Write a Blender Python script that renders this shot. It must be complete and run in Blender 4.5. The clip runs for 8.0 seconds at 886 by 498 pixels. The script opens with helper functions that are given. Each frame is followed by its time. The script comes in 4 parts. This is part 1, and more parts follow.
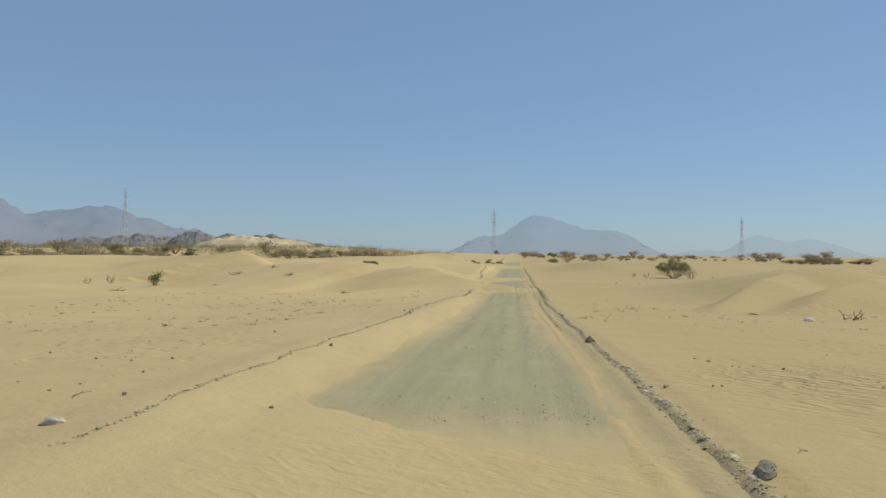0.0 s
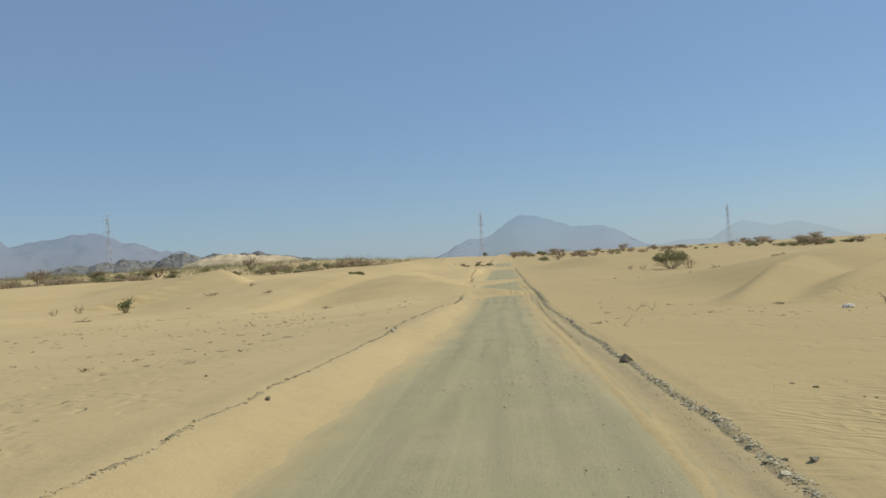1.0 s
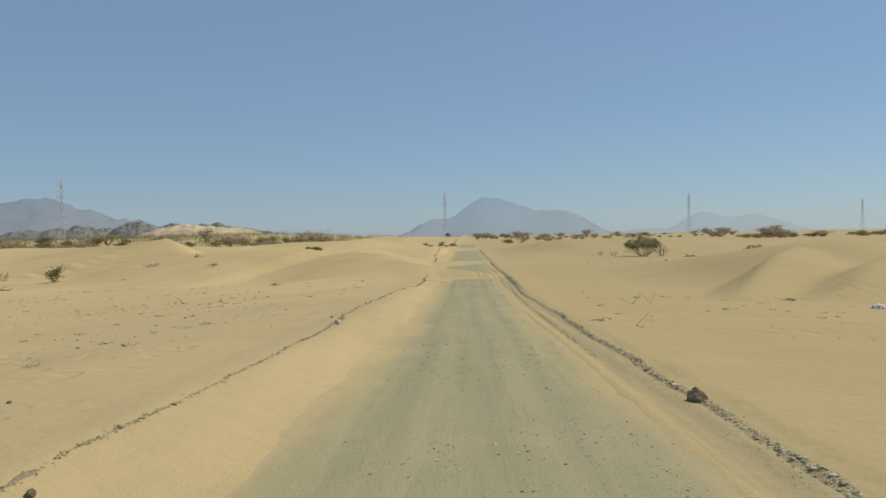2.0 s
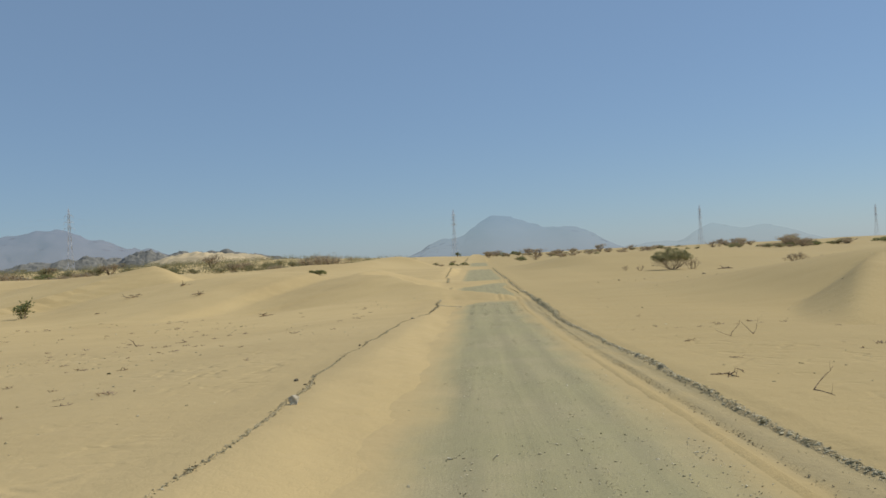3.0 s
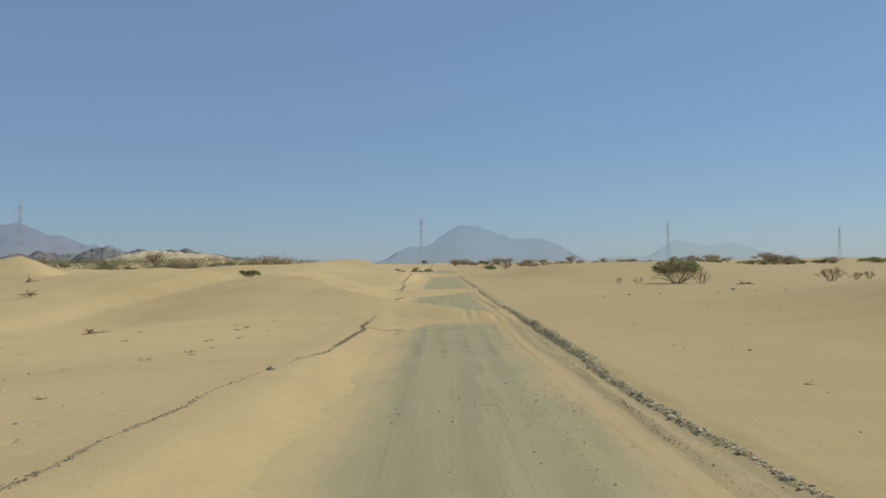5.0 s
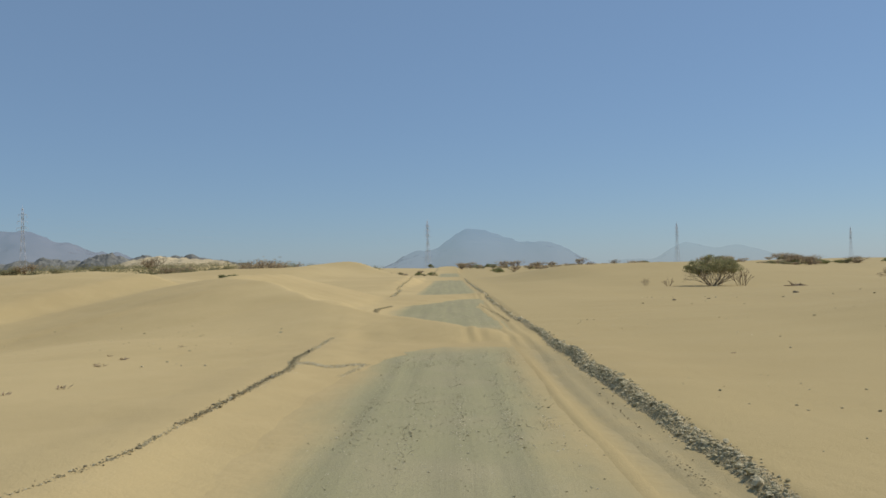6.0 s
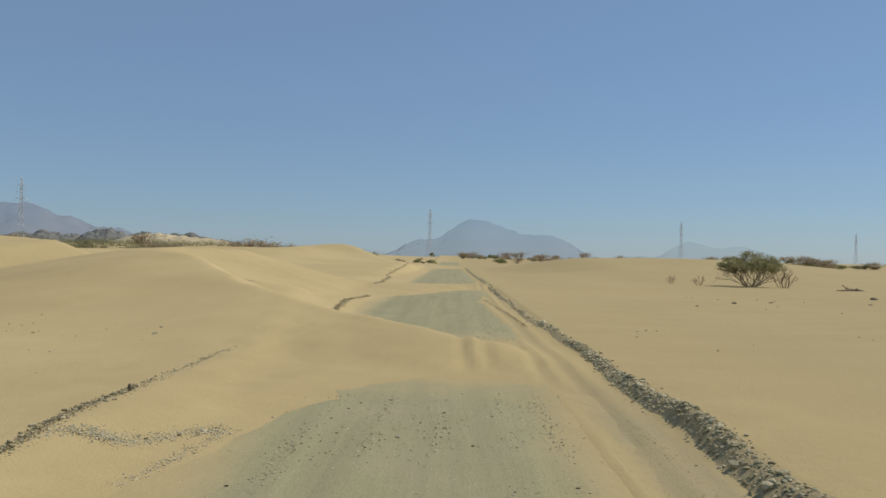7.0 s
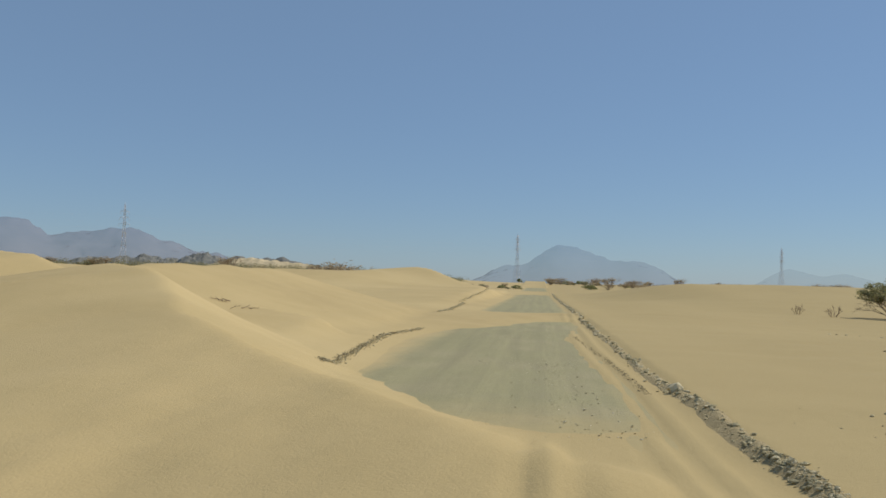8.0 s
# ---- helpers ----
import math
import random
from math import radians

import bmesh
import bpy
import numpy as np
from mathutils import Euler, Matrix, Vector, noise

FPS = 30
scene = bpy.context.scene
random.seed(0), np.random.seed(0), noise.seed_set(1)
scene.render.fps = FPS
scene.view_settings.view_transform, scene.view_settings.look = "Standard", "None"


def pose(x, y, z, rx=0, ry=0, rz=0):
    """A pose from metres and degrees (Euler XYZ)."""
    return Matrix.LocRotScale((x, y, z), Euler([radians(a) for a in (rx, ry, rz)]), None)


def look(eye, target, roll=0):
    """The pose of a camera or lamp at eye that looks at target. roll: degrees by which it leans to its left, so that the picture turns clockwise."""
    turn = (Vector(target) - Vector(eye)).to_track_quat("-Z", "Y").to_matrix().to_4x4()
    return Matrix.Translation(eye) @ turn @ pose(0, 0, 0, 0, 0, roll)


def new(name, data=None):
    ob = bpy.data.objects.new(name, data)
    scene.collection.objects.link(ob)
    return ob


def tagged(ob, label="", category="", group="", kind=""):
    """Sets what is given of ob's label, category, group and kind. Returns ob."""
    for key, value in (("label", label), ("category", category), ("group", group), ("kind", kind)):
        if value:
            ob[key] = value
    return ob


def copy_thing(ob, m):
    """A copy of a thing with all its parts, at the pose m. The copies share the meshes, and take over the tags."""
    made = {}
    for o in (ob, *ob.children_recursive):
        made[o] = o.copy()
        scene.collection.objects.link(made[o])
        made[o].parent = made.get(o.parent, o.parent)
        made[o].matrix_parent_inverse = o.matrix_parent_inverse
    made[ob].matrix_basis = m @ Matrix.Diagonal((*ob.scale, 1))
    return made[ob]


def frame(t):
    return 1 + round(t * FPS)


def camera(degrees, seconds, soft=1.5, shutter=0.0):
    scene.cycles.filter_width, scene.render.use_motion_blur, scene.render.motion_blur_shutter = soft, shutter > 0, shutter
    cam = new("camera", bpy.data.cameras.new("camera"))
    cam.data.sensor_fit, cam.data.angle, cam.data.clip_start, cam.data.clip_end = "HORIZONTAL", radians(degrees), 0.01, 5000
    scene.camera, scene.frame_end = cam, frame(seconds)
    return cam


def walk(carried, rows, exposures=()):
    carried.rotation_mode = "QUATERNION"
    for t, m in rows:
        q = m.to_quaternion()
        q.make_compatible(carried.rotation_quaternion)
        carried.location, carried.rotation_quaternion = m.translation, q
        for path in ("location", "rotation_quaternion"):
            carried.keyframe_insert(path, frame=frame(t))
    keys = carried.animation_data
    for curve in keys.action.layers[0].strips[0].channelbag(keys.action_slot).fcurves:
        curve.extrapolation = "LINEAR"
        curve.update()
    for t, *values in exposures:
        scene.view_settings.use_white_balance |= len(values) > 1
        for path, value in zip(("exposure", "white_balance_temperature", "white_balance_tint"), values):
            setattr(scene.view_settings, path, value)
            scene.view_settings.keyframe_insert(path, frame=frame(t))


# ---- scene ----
cam = camera(58.50, 8.0, soft=1.6)
# t, x, y, z, yaw, pitch, roll
PATH = [
    (0, 0.023, 0.000, 1.855, 5.210, 0.369, -0.603),
    (0.1, 0.011, 0.492, 1.882, 5.034, 0.116, -0.316),
    (0.2, -0.002, 0.985, 1.908, 4.871, 0.209, -0.717),
    (0.3, -0.014, 1.477, 1.935, 5.138, -0.012, 0.989),
    (0.4, -0.030, 1.963, 1.892, 4.633, 0.380, 1.492),
    (0.5, -0.045, 2.449, 1.849, 4.700, 0.898, 1.287),
    (0.6, -0.105, 2.926, 1.856, 5.499, 1.121, 1.732),
    (0.7, -0.165, 3.404, 1.863, 4.590, 1.180, 0.875),
    (0.8, -0.193, 3.813, 1.846, 4.708, 1.228, 1.064),
    (0.9, -0.220, 4.221, 1.829, 3.865, 1.360, 0.692),
    (1, -0.248, 4.630, 1.812, 4.406, 0.733, 3.203),
    (1.1, -0.309, 5.114, 1.809, 3.662, 0.297, 1.908),
    (1.2, -0.369, 5.598, 1.806, 3.743, 0.225, 1.864),
    (1.3, -0.406, 6.138, 1.777, 4.899, 0.416, 2.459),
    (1.4, -0.444, 6.679, 1.748, 4.084, -0.313, 3.555),
    (1.5, -0.481, 7.219, 1.719, 3.346, -0.209, 2.357),
    (1.6, -0.524, 7.764, 1.701, 2.893, -0.387, 2.005),
    (1.7, -0.566, 8.310, 1.682, 2.912, -0.937, 2.943),
    (1.8, -0.609, 8.855, 1.664, 0.816, -1.732, 0.921),
    (1.9, -0.659, 9.460, 1.663, 2.646, -1.914, 2.117),
    (2, -0.710, 10.064, 1.661, 1.680, -0.831, 0.996),
    (2.1, -0.772, 10.707, 1.658, 3.332, 0.065, 2.501),
    (2.2, -0.834, 11.351, 1.655, 2.600, 0.892, 2.379),
    (3.3, -1.253, 20.213, 1.376, 2.194, 0.480, 3.020),
    (3.4, -1.211, 21.041, 1.305, 1.773, 0.443, 3.464),
    (3.5, -1.169, 21.869, 1.235, 1.927, 0.437, 1.710),
    (3.6, -1.176, 22.687, 1.194, 1.708, 0.686, 1.523),
    (3.7, -1.184, 23.505, 1.152, 1.757, 0.141, 1.095),
    (3.8, -1.178, 24.355, 1.138, 1.140, 0.097, 0.688),
    (3.9, -1.171, 25.204, 1.124, 1.873, 0.070, 0.937),
    (4, -1.165, 26.054, 1.110, 1.513, -0.442, -0.213),
    (4.1, -1.169, 26.955, 1.113, 2.324, 0.046, -1.279),
    (4.2, -1.173, 27.856, 1.115, 2.758, 0.124, -1.227),
    (4.3, -1.088, 28.807, 1.089, 1.906, 0.509, -0.500),
    (4.4, -1.003, 29.758, 1.062, 3.255, 1.015, 0.001),
    (4.5, -0.918, 30.709, 1.036, 1.965, 0.399, 0.317),
    (4.6, -0.953, 31.622, 1.020, 0.271, 0.108, 0.471),
    (4.7, -0.988, 32.536, 1.004, 1.115, -0.322, 2.021),
    (4.8, -0.951, 33.484, 0.973, -0.013, 0.141, 0.567),
    (4.9, -0.913, 34.433, 0.941, 0.461, 0.638, 0.343),
    (5, -0.876, 35.381, 0.910, -0.009, 1.167, 0.774),
    (5.1, -0.832, 36.327, 0.873, 0.502, 1.649, 2.624),
    (5.2, -0.787, 37.274, 0.836, 0.286, 1.639, 0.932),
    (6.3, -0.326, 48.014, 0.617, 0.500, 1.440, 1.371),
    (6.4, -0.331, 48.888, 0.575, -0.845, 1.451, 1.013),
    (6.5, -0.335, 49.762, 0.534, -0.184, 1.154, 0.746),
    (6.6, -0.314, 50.651, 0.503, -0.798, 0.831, 0.210),
    (6.7, -0.293, 51.541, 0.471, -0.043, 0.861, -0.115),
    (6.8, -0.249, 52.388, 0.447, 0.453, 0.933, -0.548),
    (6.9, -0.205, 53.234, 0.422, -0.252, 0.696, -0.830),
    (7, -0.161, 54.081, 0.398, 0.614, 0.704, -1.234),
    (7.1, -0.169, 54.929, 0.415, 1.010, 1.180, -1.989),
    (7.2, -0.177, 55.778, 0.432, 1.988, 1.479, -1.375),
    (7.3, -0.144, 56.566, 0.405, 2.872, 1.321, -2.068),
    (7.4, -0.104, 57.355, 0.378, 2.872, 1.506, -3.003),
    (7.5, -0.052, 58.143, 0.351, 3.961, 1.541, -1.516),
    (7.6, -0.008, 58.844, 0.361, 3.534, 1.528, -1.668),
    (7.7, 0.040, 59.545, 0.372, 4.388, 1.622, -1.212),
    (7.8, 0.074, 60.230, 0.344, 4.473, 1.756, -2.167),
    (7.9, 0.102, 60.914, 0.317, 5.343, 2.416, -1.789),
    (8, 0.118, 61.599, 0.289, 6.938, 2.410, -1.663),
]
walk(cam, [(t, pose(x, y, z, 90 + pitch, roll, yaw)) for t, x, y, z, yaw, pitch, roll in PATH],
     exposures=[(0.0, -0.02, 6500, 10), (1.5, -0.03, 6500, 10), (2.0, -0.05, 6780, 10), (3.5, -0.14, 6580, 10), (4.0, -0.15, 6750, 10),
                (4.5, -0.16, 6570, 10), (5.0, -0.17, 6450, 10), (6.5, -0.18, 6450, 10), (7.0, -0.16, 6500, 10), (8.0, -0.16, 6500, 10)])

# ---- world, sun, exposure ----
SUN_AZ, SUN_EL = 66.0, 49.0
world = bpy.data.worlds.new("desert_sky")
scene.world = world
world.use_nodes = True
sky = world.node_tree.nodes.new("ShaderNodeTexSky")
sky.sky_type = "NISHITA"
sky.sun_disc = False
sky.sun_elevation, sky.sun_rotation = radians(SUN_EL), radians(SUN_AZ)
sky.altitude, sky.air_density, sky.dust_density, sky.ozone_density = 0.0, 1.0, 0.2, 3.5
haze = world.node_tree.nodes.new("ShaderNodeMix")
haze.data_type = "RGBA"
haze.inputs[0].default_value = 0.50
haze.inputs[7].default_value = (2.86, 4.28, 6.12, 1.0)
back = world.node_tree.nodes["Background"]
back.inputs["Strength"].default_value = 0.088
tint = world.node_tree.nodes.new("ShaderNodeMix")
tint.data_type, tint.blend_type = "RGBA", "MULTIPLY"
tint.inputs[0].default_value = 1.0
tint.inputs[7].default_value = (0.82, 0.94, 1.07, 1.0)
world.node_tree.links.new(sky.outputs[0], tint.inputs[6])
world.node_tree.links.new(tint.outputs[2], haze.inputs[6])
world.node_tree.links.new(haze.outputs[2], back.inputs["Color"])

sun_data = bpy.data.lights.new("sun", "SUN")
sun_data.energy, sun_data.angle, sun_data.color = 3.45, radians(0.5), (1.0, 0.938, 0.838)
sun = new("sun", sun_data)
a, e = radians(SUN_AZ), radians(SUN_EL)
sun.matrix_world = look((math.sin(a) * math.cos(e) * 50, math.cos(a) * math.cos(e) * 50, math.sin(e) * 50), (0, 0, 0))


# ---- materials ----
def material(name, rough=0.9):
    m = bpy.data.materials.new(name)
    m.use_nodes = True
    n = m.node_tree.nodes
    b = n["Principled BSDF"]
    b.inputs["Roughness"].default_value = rough
    b.inputs["Specular IOR Level"].default_value = 0.15
    return m, n, m.node_tree.links, b


def place_node(n, l, scale=(1, 1, 1), own=False):
    src = n.new("ShaderNodeTexCoord")
    mp = n.new("ShaderNodeMapping")
    mp.inputs["Scale"].default_value = scale
    geo = n.new("ShaderNodeNewGeometry")
    l.new(src.outputs["Object"] if own else geo.outputs["Position"], mp.inputs["Vector"])
    return mp.outputs[0]


def noise_node(n, l, vec, scale, detail=4.0, rough=0.55, warp=0.0):
    t = n.new("ShaderNodeTexNoise")
    t.inputs["Scale"].default_value, t.inputs["Detail"].default_value = scale, detail
    t.inputs["Roughness"].default_value, t.inputs["Distortion"].default_value = rough, warp
    l.new(vec, t.inputs["Vector"])
    return t.outputs["Fac"]


def ramp(n, l, fac, *stops):
    r = n.new("ShaderNodeValToRGB")
    el = r.color_ramp.elements
    while len(el) < len(stops):
        el.new(0.5)
    for s, (at, col) in zip(el, stops):
        s.position, s.color = at, (*col, 1.0) if len(col) == 3 else col
    l.new(fac, r.inputs["Fac"])
    return r.outputs["Color"]


def step_node(n, l, fac, lo, hi, to_lo=0.0, to_hi=1.0):
    r = n.new("ShaderNodeMapRange")
    r.interpolation_type = "SMOOTHSTEP"
    for key, v in zip(("From Min", "From Max", "To Min", "To Max"), (lo, hi, to_lo, to_hi)):
        r.inputs[key].default_value = v
    l.new(fac, r.inputs["Value"])
    return r.outputs[0]


def mixed(n, l, fac, a, b, blend="MIX"):
    m = n.new("ShaderNodeMix")
    m.data_type, m.blend_type = "RGBA", blend
    for sock, v in ((m.inputs[0], fac), (m.inputs[6], a), (m.inputs[7], b)):
        if isinstance(v, (int, float)):
            sock.default_value = v
        elif isinstance(v, tuple):
            sock.default_value = (*v, 1.0)
        else:
            l.new(v, sock)
    return m.outputs[2]


def sums(n, l, op, a, b):
    m = n.new("ShaderNodeMath")
    m.operation = op
    for sock, v in zip(m.inputs, (a, b)):
        if isinstance(v, (int, float)):
            sock.default_value = v
        else:
            l.new(v, sock)
    return m.outputs[0]


def bump(n, l, bsdf, height, depth, strength=1.0):
    b = n.new("ShaderNodeBump")
    b.inputs["Distance"].default_value, b.inputs["Strength"].default_value = depth, strength
    l.new(height, b.inputs["Height"])
    l.new(b.outputs[0], bsdf.inputs["Normal"])


SAND_A, SAND_B, SAND_C = (0.53, 0.402, 0.191), (0.59, 0.452, 0.222), (0.48, 0.362, 0.172)


def sand_colour(n, l, vec):
    big = noise_node(n, l, vec, 0.09, 3.0, 0.5, 0.6)
    mid = noise_node(n, l, vec, 1.1, 5.0, 0.6)
    fine = noise_node(n, l, vec, 60.0, 3.0, 0.7)
    col = ramp(n, l, big, (0.3, SAND_C), (0.5, SAND_A), (0.72, SAND_B))
    col = mixed(n, l, step_node(n, l, mid, 0.35, 0.75, 0.0, 0.35), col, (0.60, 0.455, 0.225))
    col = mixed(n, l, step_node(n, l, fine, 0.3, 0.8, 0.0, 0.22), col, (0.36, 0.26, 0.13))
    # the sand colour grows duller towards the open side of the road
    side = n.new("ShaderNodeSeparateXYZ")
    l.new(vec, side.inputs[0])
    over = sums(n, l, "ADD", side.outputs[0], sums(n, l, "MULTIPLY", big, 6.0))
    col = mixed(n, l, step_node(n, l, over, -1.0, 8.0, 0.0, 0.66), col, (0.398, 0.306, 0.144))
    # duller gritty sand beyond the left-hand edge; over the bank, shade painted in colour
    dull_x = step_node(n, l, sums(n, l, "ADD", side.outputs[0], sums(n, l, "MULTIPLY", big, 2.0)), -2.7, -0.4, 0.42, 0.0)
    dull_y = step_node(n, l, sums(n, l, "ADD", side.outputs[1], sums(n, l, "MULTIPLY", big, 12.0)), 46.0, 68.0, 1.0, 0.1)
    col = mixed(n, l, sums(n, l, "MULTIPLY", dull_x, dull_y), col, (0.43, 0.335, 0.175))
    # crushed asphalt trodden into the sand along the foot of the windrow
    xyz = n.new("ShaderNodeSeparateXYZ")
    l.new(vec, xyz.inputs[0])
    at_x = sums(n, l, "ADD", xyz.outputs[0], sums(n, l, "MULTIPLY", mid, 0.22))
    strip = sums(n, l, "MULTIPLY", step_node(n, l, at_x, 1.36, 1.58), step_node(n, l, at_x, 1.95, 2.12, 1.0, 0.0))
    strip = sums(n, l, "MULTIPLY", strip, sums(n, l, "MULTIPLY", step_node(n, l, xyz.outputs[1], 62.0, 66.0, 1.0, 0.0), step_node(n, l, mid, 0.3, 0.6, 0.3, 0.65)))
    return mixed(n, l, strip, col, (0.34, 0.285, 0.16))


def sand_material():
    m, n, l, b = material("sand", 0.95)
    p = place_node(n, l)
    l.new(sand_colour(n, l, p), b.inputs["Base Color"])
    slant = n.new("ShaderNodeMapping")
    slant.inputs["Rotation"].default_value = (0, 0, radians(34))
    l.new(p, slant.inputs["Vector"])
    drawn = n.new("ShaderNodeMapping")
    drawn.inputs["Scale"].default_value = (1.0, 2.3, 1.0)
    l.new(slant.outputs[0], drawn.inputs["Vector"])
    crest = sums(n, l, "ABSOLUTE", sums(n, l, "SUBTRACT", noise_node(n, l, drawn.outputs[0], 1.5, 2.0, 0.5, 0.6), 0.5), 0.0)
    crest = step_node(n, l, crest, 0.0, 0.16, 1.0, 0.0)
    where = step_node(n, l, noise_node(n, l, p, 0.12, 2.0), 0.52, 0.70, 0.0, 0.12)
    spot = n.new("ShaderNodeVectorMath")
    spot.operation = "DISTANCE"
    spot.inputs[1].default_value = (6.6, 12.0, 0.0)
    l.new(p, spot.inputs[0])
    where = sums(n, l, "MAXIMUM", where, step_node(n, l, spot.outputs["Value"], 1.8, 5.4, 4.6, 0.0))
    near = n.new("ShaderNodeVectorMath")
    near.operation = "DISTANCE"
    near.inputs[1].default_value = (0.0, 5.6, 0.0)
    l.new(p, near.inputs[0])
    where = sums(n, l, "MAXIMUM", where, step_node(n, l, near.outputs["Value"], 1.5, 3.2, 0.6, 0.0))
    ripple = sums(n, l, "MULTIPLY", crest, where)
    at_y = n.new("ShaderNodeSeparateXYZ")
    l.new(p, at_y.inputs[0])
    apart = sums(n, l, "ABSOLUTE", sums(n, l, "ADD", at_y.outputs[0], 0.8), 0.0)
    flat = sums(n, l, "MULTIPLY", step_node(n, l, at_y.outputs[1], 38.0, 56.0, 1.0, 0.0), step_node(n, l, apart, 3.4, 4.6))
    lumps = noise_node(n, l, p, 2.6, 6.0, 0.62)
    grit = noise_node(n, l, p, 38.0, 4.0, 0.7)
    dents = sums(n, l, "MULTIPLY", step_node(n, l, noise_node(n, l, p, 2.1, 1.5, 0.5, 0.4), 0.52, 0.68), step_node(n, l, noise_node(n, l, p, 0.16, 2.0), 0.42, 0.6))
    lumps = sums(n, l, "SUBTRACT", lumps, sums(n, l, "MULTIPLY", dents, flat))
    h = sums(n, l, "ADD", sums(n, l, "MULTIPLY", ripple, 0.22), sums(n, l, "ADD", sums(n, l, "MULTIPLY", lumps, step_node(n, l, at_y.outputs[1], 40.0, 60.0, 0.58, 0.22)), sums(n, l, "MULTIPLY", grit, 0.12)))
    bump(n, l, b, h, 0.07, 0.8)
    return m


def road_material():
    m, n, l, b = material("dusty_asphalt", 0.88)
    p = place_node(n, l)
    streak = noise_node(n, l, place_node(n, l, (2.4, 0.09, 1)), 1.0, 5.0, 0.6, 0.4)
    patch = noise_node(n, l, p, 0.55, 5.0, 0.6)
    stone = noise_node(n, l, p, 55.0, 3.0, 0.75)
    col = ramp(n, l, streak, (0.25, (0.305, 0.276, 0.150)), (0.5, (0.355, 0.318, 0.170)), (0.8, (0.415, 0.366, 0.19)))
    col = mixed(n, l, step_node(n, l, patch, 0.42, 0.72, 0.0, 0.6), col, (0.43, 0.36, 0.21))
    col = mixed(n, l, step_node(n, l, stone, 0.5, 0.70, 0.0, 0.62), col, (0.17, 0.155, 0.11))
    col = mixed(n, l, step_node(n, l, noise_node(n, l, p, 34.0, 2.0, 0.6), 0.6, 0.75, 0.0, 0.45), col, (0.50, 0.455, 0.33))
    # wheel lines, polished darker
    xyz0 = n.new("ShaderNodeSeparateXYZ")
    l.new(p, xyz0.inputs[0])
    lane = sums(n, l, "ADD", xyz0.outputs[0], sums(n, l, "MULTIPLY", noise_node(n, l, place_node(n, l, (0.2, 0.05, 1)), 1.0, 2.0), 0.7))
    for at_x in (-1.12, -0.1, 0.55, 1.15):
        gap = sums(n, l, "ABSOLUTE", sums(n, l, "ADD", lane, -at_x), 0.0)
        worn = sums(n, l, "MULTIPLY", step_node(n, l, gap, 0.04, 0.22, 0.32, 0.0), step_node(n, l, patch, 0.3, 0.6))
        col = mixed(n, l, worn, col, (0.26, 0.235, 0.14))
    # sand blown thinly over the edges and in drifts along the wheel lines
    xyz = n.new("ShaderNodeSeparateXYZ")
    l.new(p, xyz.inputs[0])
    off = sums(n, l, "ABSOLUTE", sums(n, l, "ADD", xyz.outputs[0], 0.58), 0.0)
    drift = sums(n, l, "ADD", off, sums(n, l, "MULTIPLY", noise_node(n, l, place_node(n, l, (1, 0.35, 1)), 0.8, 6.0, 0.65), 1.3))
    ahead = step_node(n, l, xyz.outputs[1], 66.5, 72.0, 0.0, 0.75)
    drift = sums(n, l, "SUBTRACT", sums(n, l, "SUBTRACT", drift, ahead), step_node(n, l, xyz.outputs[1], 13.0, 24.0, 0.45, 0.0))
    sandy = step_node(n, l, drift, 1.5, 2.55, 0.0, 1.0)
    blown = sums(n, l, "ADD", xyz.outputs[1], sums(n, l, "MULTIPLY", noise_node(n, l, p, 1.3, 6.0, 0.7), 2.4))
    near = sums(n, l, "MULTIPLY", step_node(n, l, blown, 63.8, 66.4, 0.0, 0.8), step_node(n, l, xyz.outputs[1], 66.6, 67.6, 1.0, 0.0))
    beyond = sums(n, l, "MULTIPLY", step_node(n, l, blown, 69.6, 73.4, 0.85, 0.0), step_node(n, l, xyz.outputs[1], 66.6, 67.6))
    near = sums(n, l, "MAXIMUM", near, beyond)
    sandy = sums(n, l, "MAXIMUM", sandy, sums(n, l, "MAXIMUM", near, step_node(n, l, blown, 8.2, 10.6, 0.8, 0.0)))
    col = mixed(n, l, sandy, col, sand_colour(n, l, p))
    l.new(col, b.inputs["Base Color"])
    h = sums(n, l, "ADD", sums(n, l, "MULTIPLY", stone, 0.5), sums(n, l, "MULTIPLY", streak, 1.2))
    soft = sums(n, l, "MULTIPLY", noise_node(n, l, p, 2.6, 6.0, 0.62), 1.8)
    h = sums(n, l, "ADD", sums(n, l, "MULTIPLY", h, sums(n, l, "SUBTRACT", 1.0, sandy)), sums(n, l, "MULTIPLY", soft, sandy))
    bump(n, l, b, h, 0.02, 0.75)
    return m


def rock_material(name, dark, light, scale=7.0, dust=0.35, pale=(0.46, 0.35, 0.2)):
    m, n, l, b = material(name, 0.85)
    p = place_node(n, l)
    info = n.new("ShaderNodeObjectInfo")
    geo = n.new("ShaderNodeNewGeometry")
    col = ramp(n, l, noise_node(n, l, p, scale, 6.0, 0.65, 0.3), (0.3, dark), (0.7, light))
    vary = sums(n, l, "ADD", sums(n, l, "MULTIPLY", geo.outputs["Random Per Island"], 0.7), sums(n, l, "MULTIPLY", info.outputs["Random"], 0.3))
    col = mixed(n, l, step_node(n, l, vary, 0.45, 0.9, 0.0, dust), col, pale)
    col = mixed(n, l, step_node(n, l, vary, 0.0, 0.3, 0.4, 0.0), col, (0.15, 0.125, 0.075))
    l.new(col, b.inputs["Base Color"])
    bump(n, l, b, noise_node(n, l, p, scale * 4, 5.0, 0.7), 0.03, 0.8)
    return m


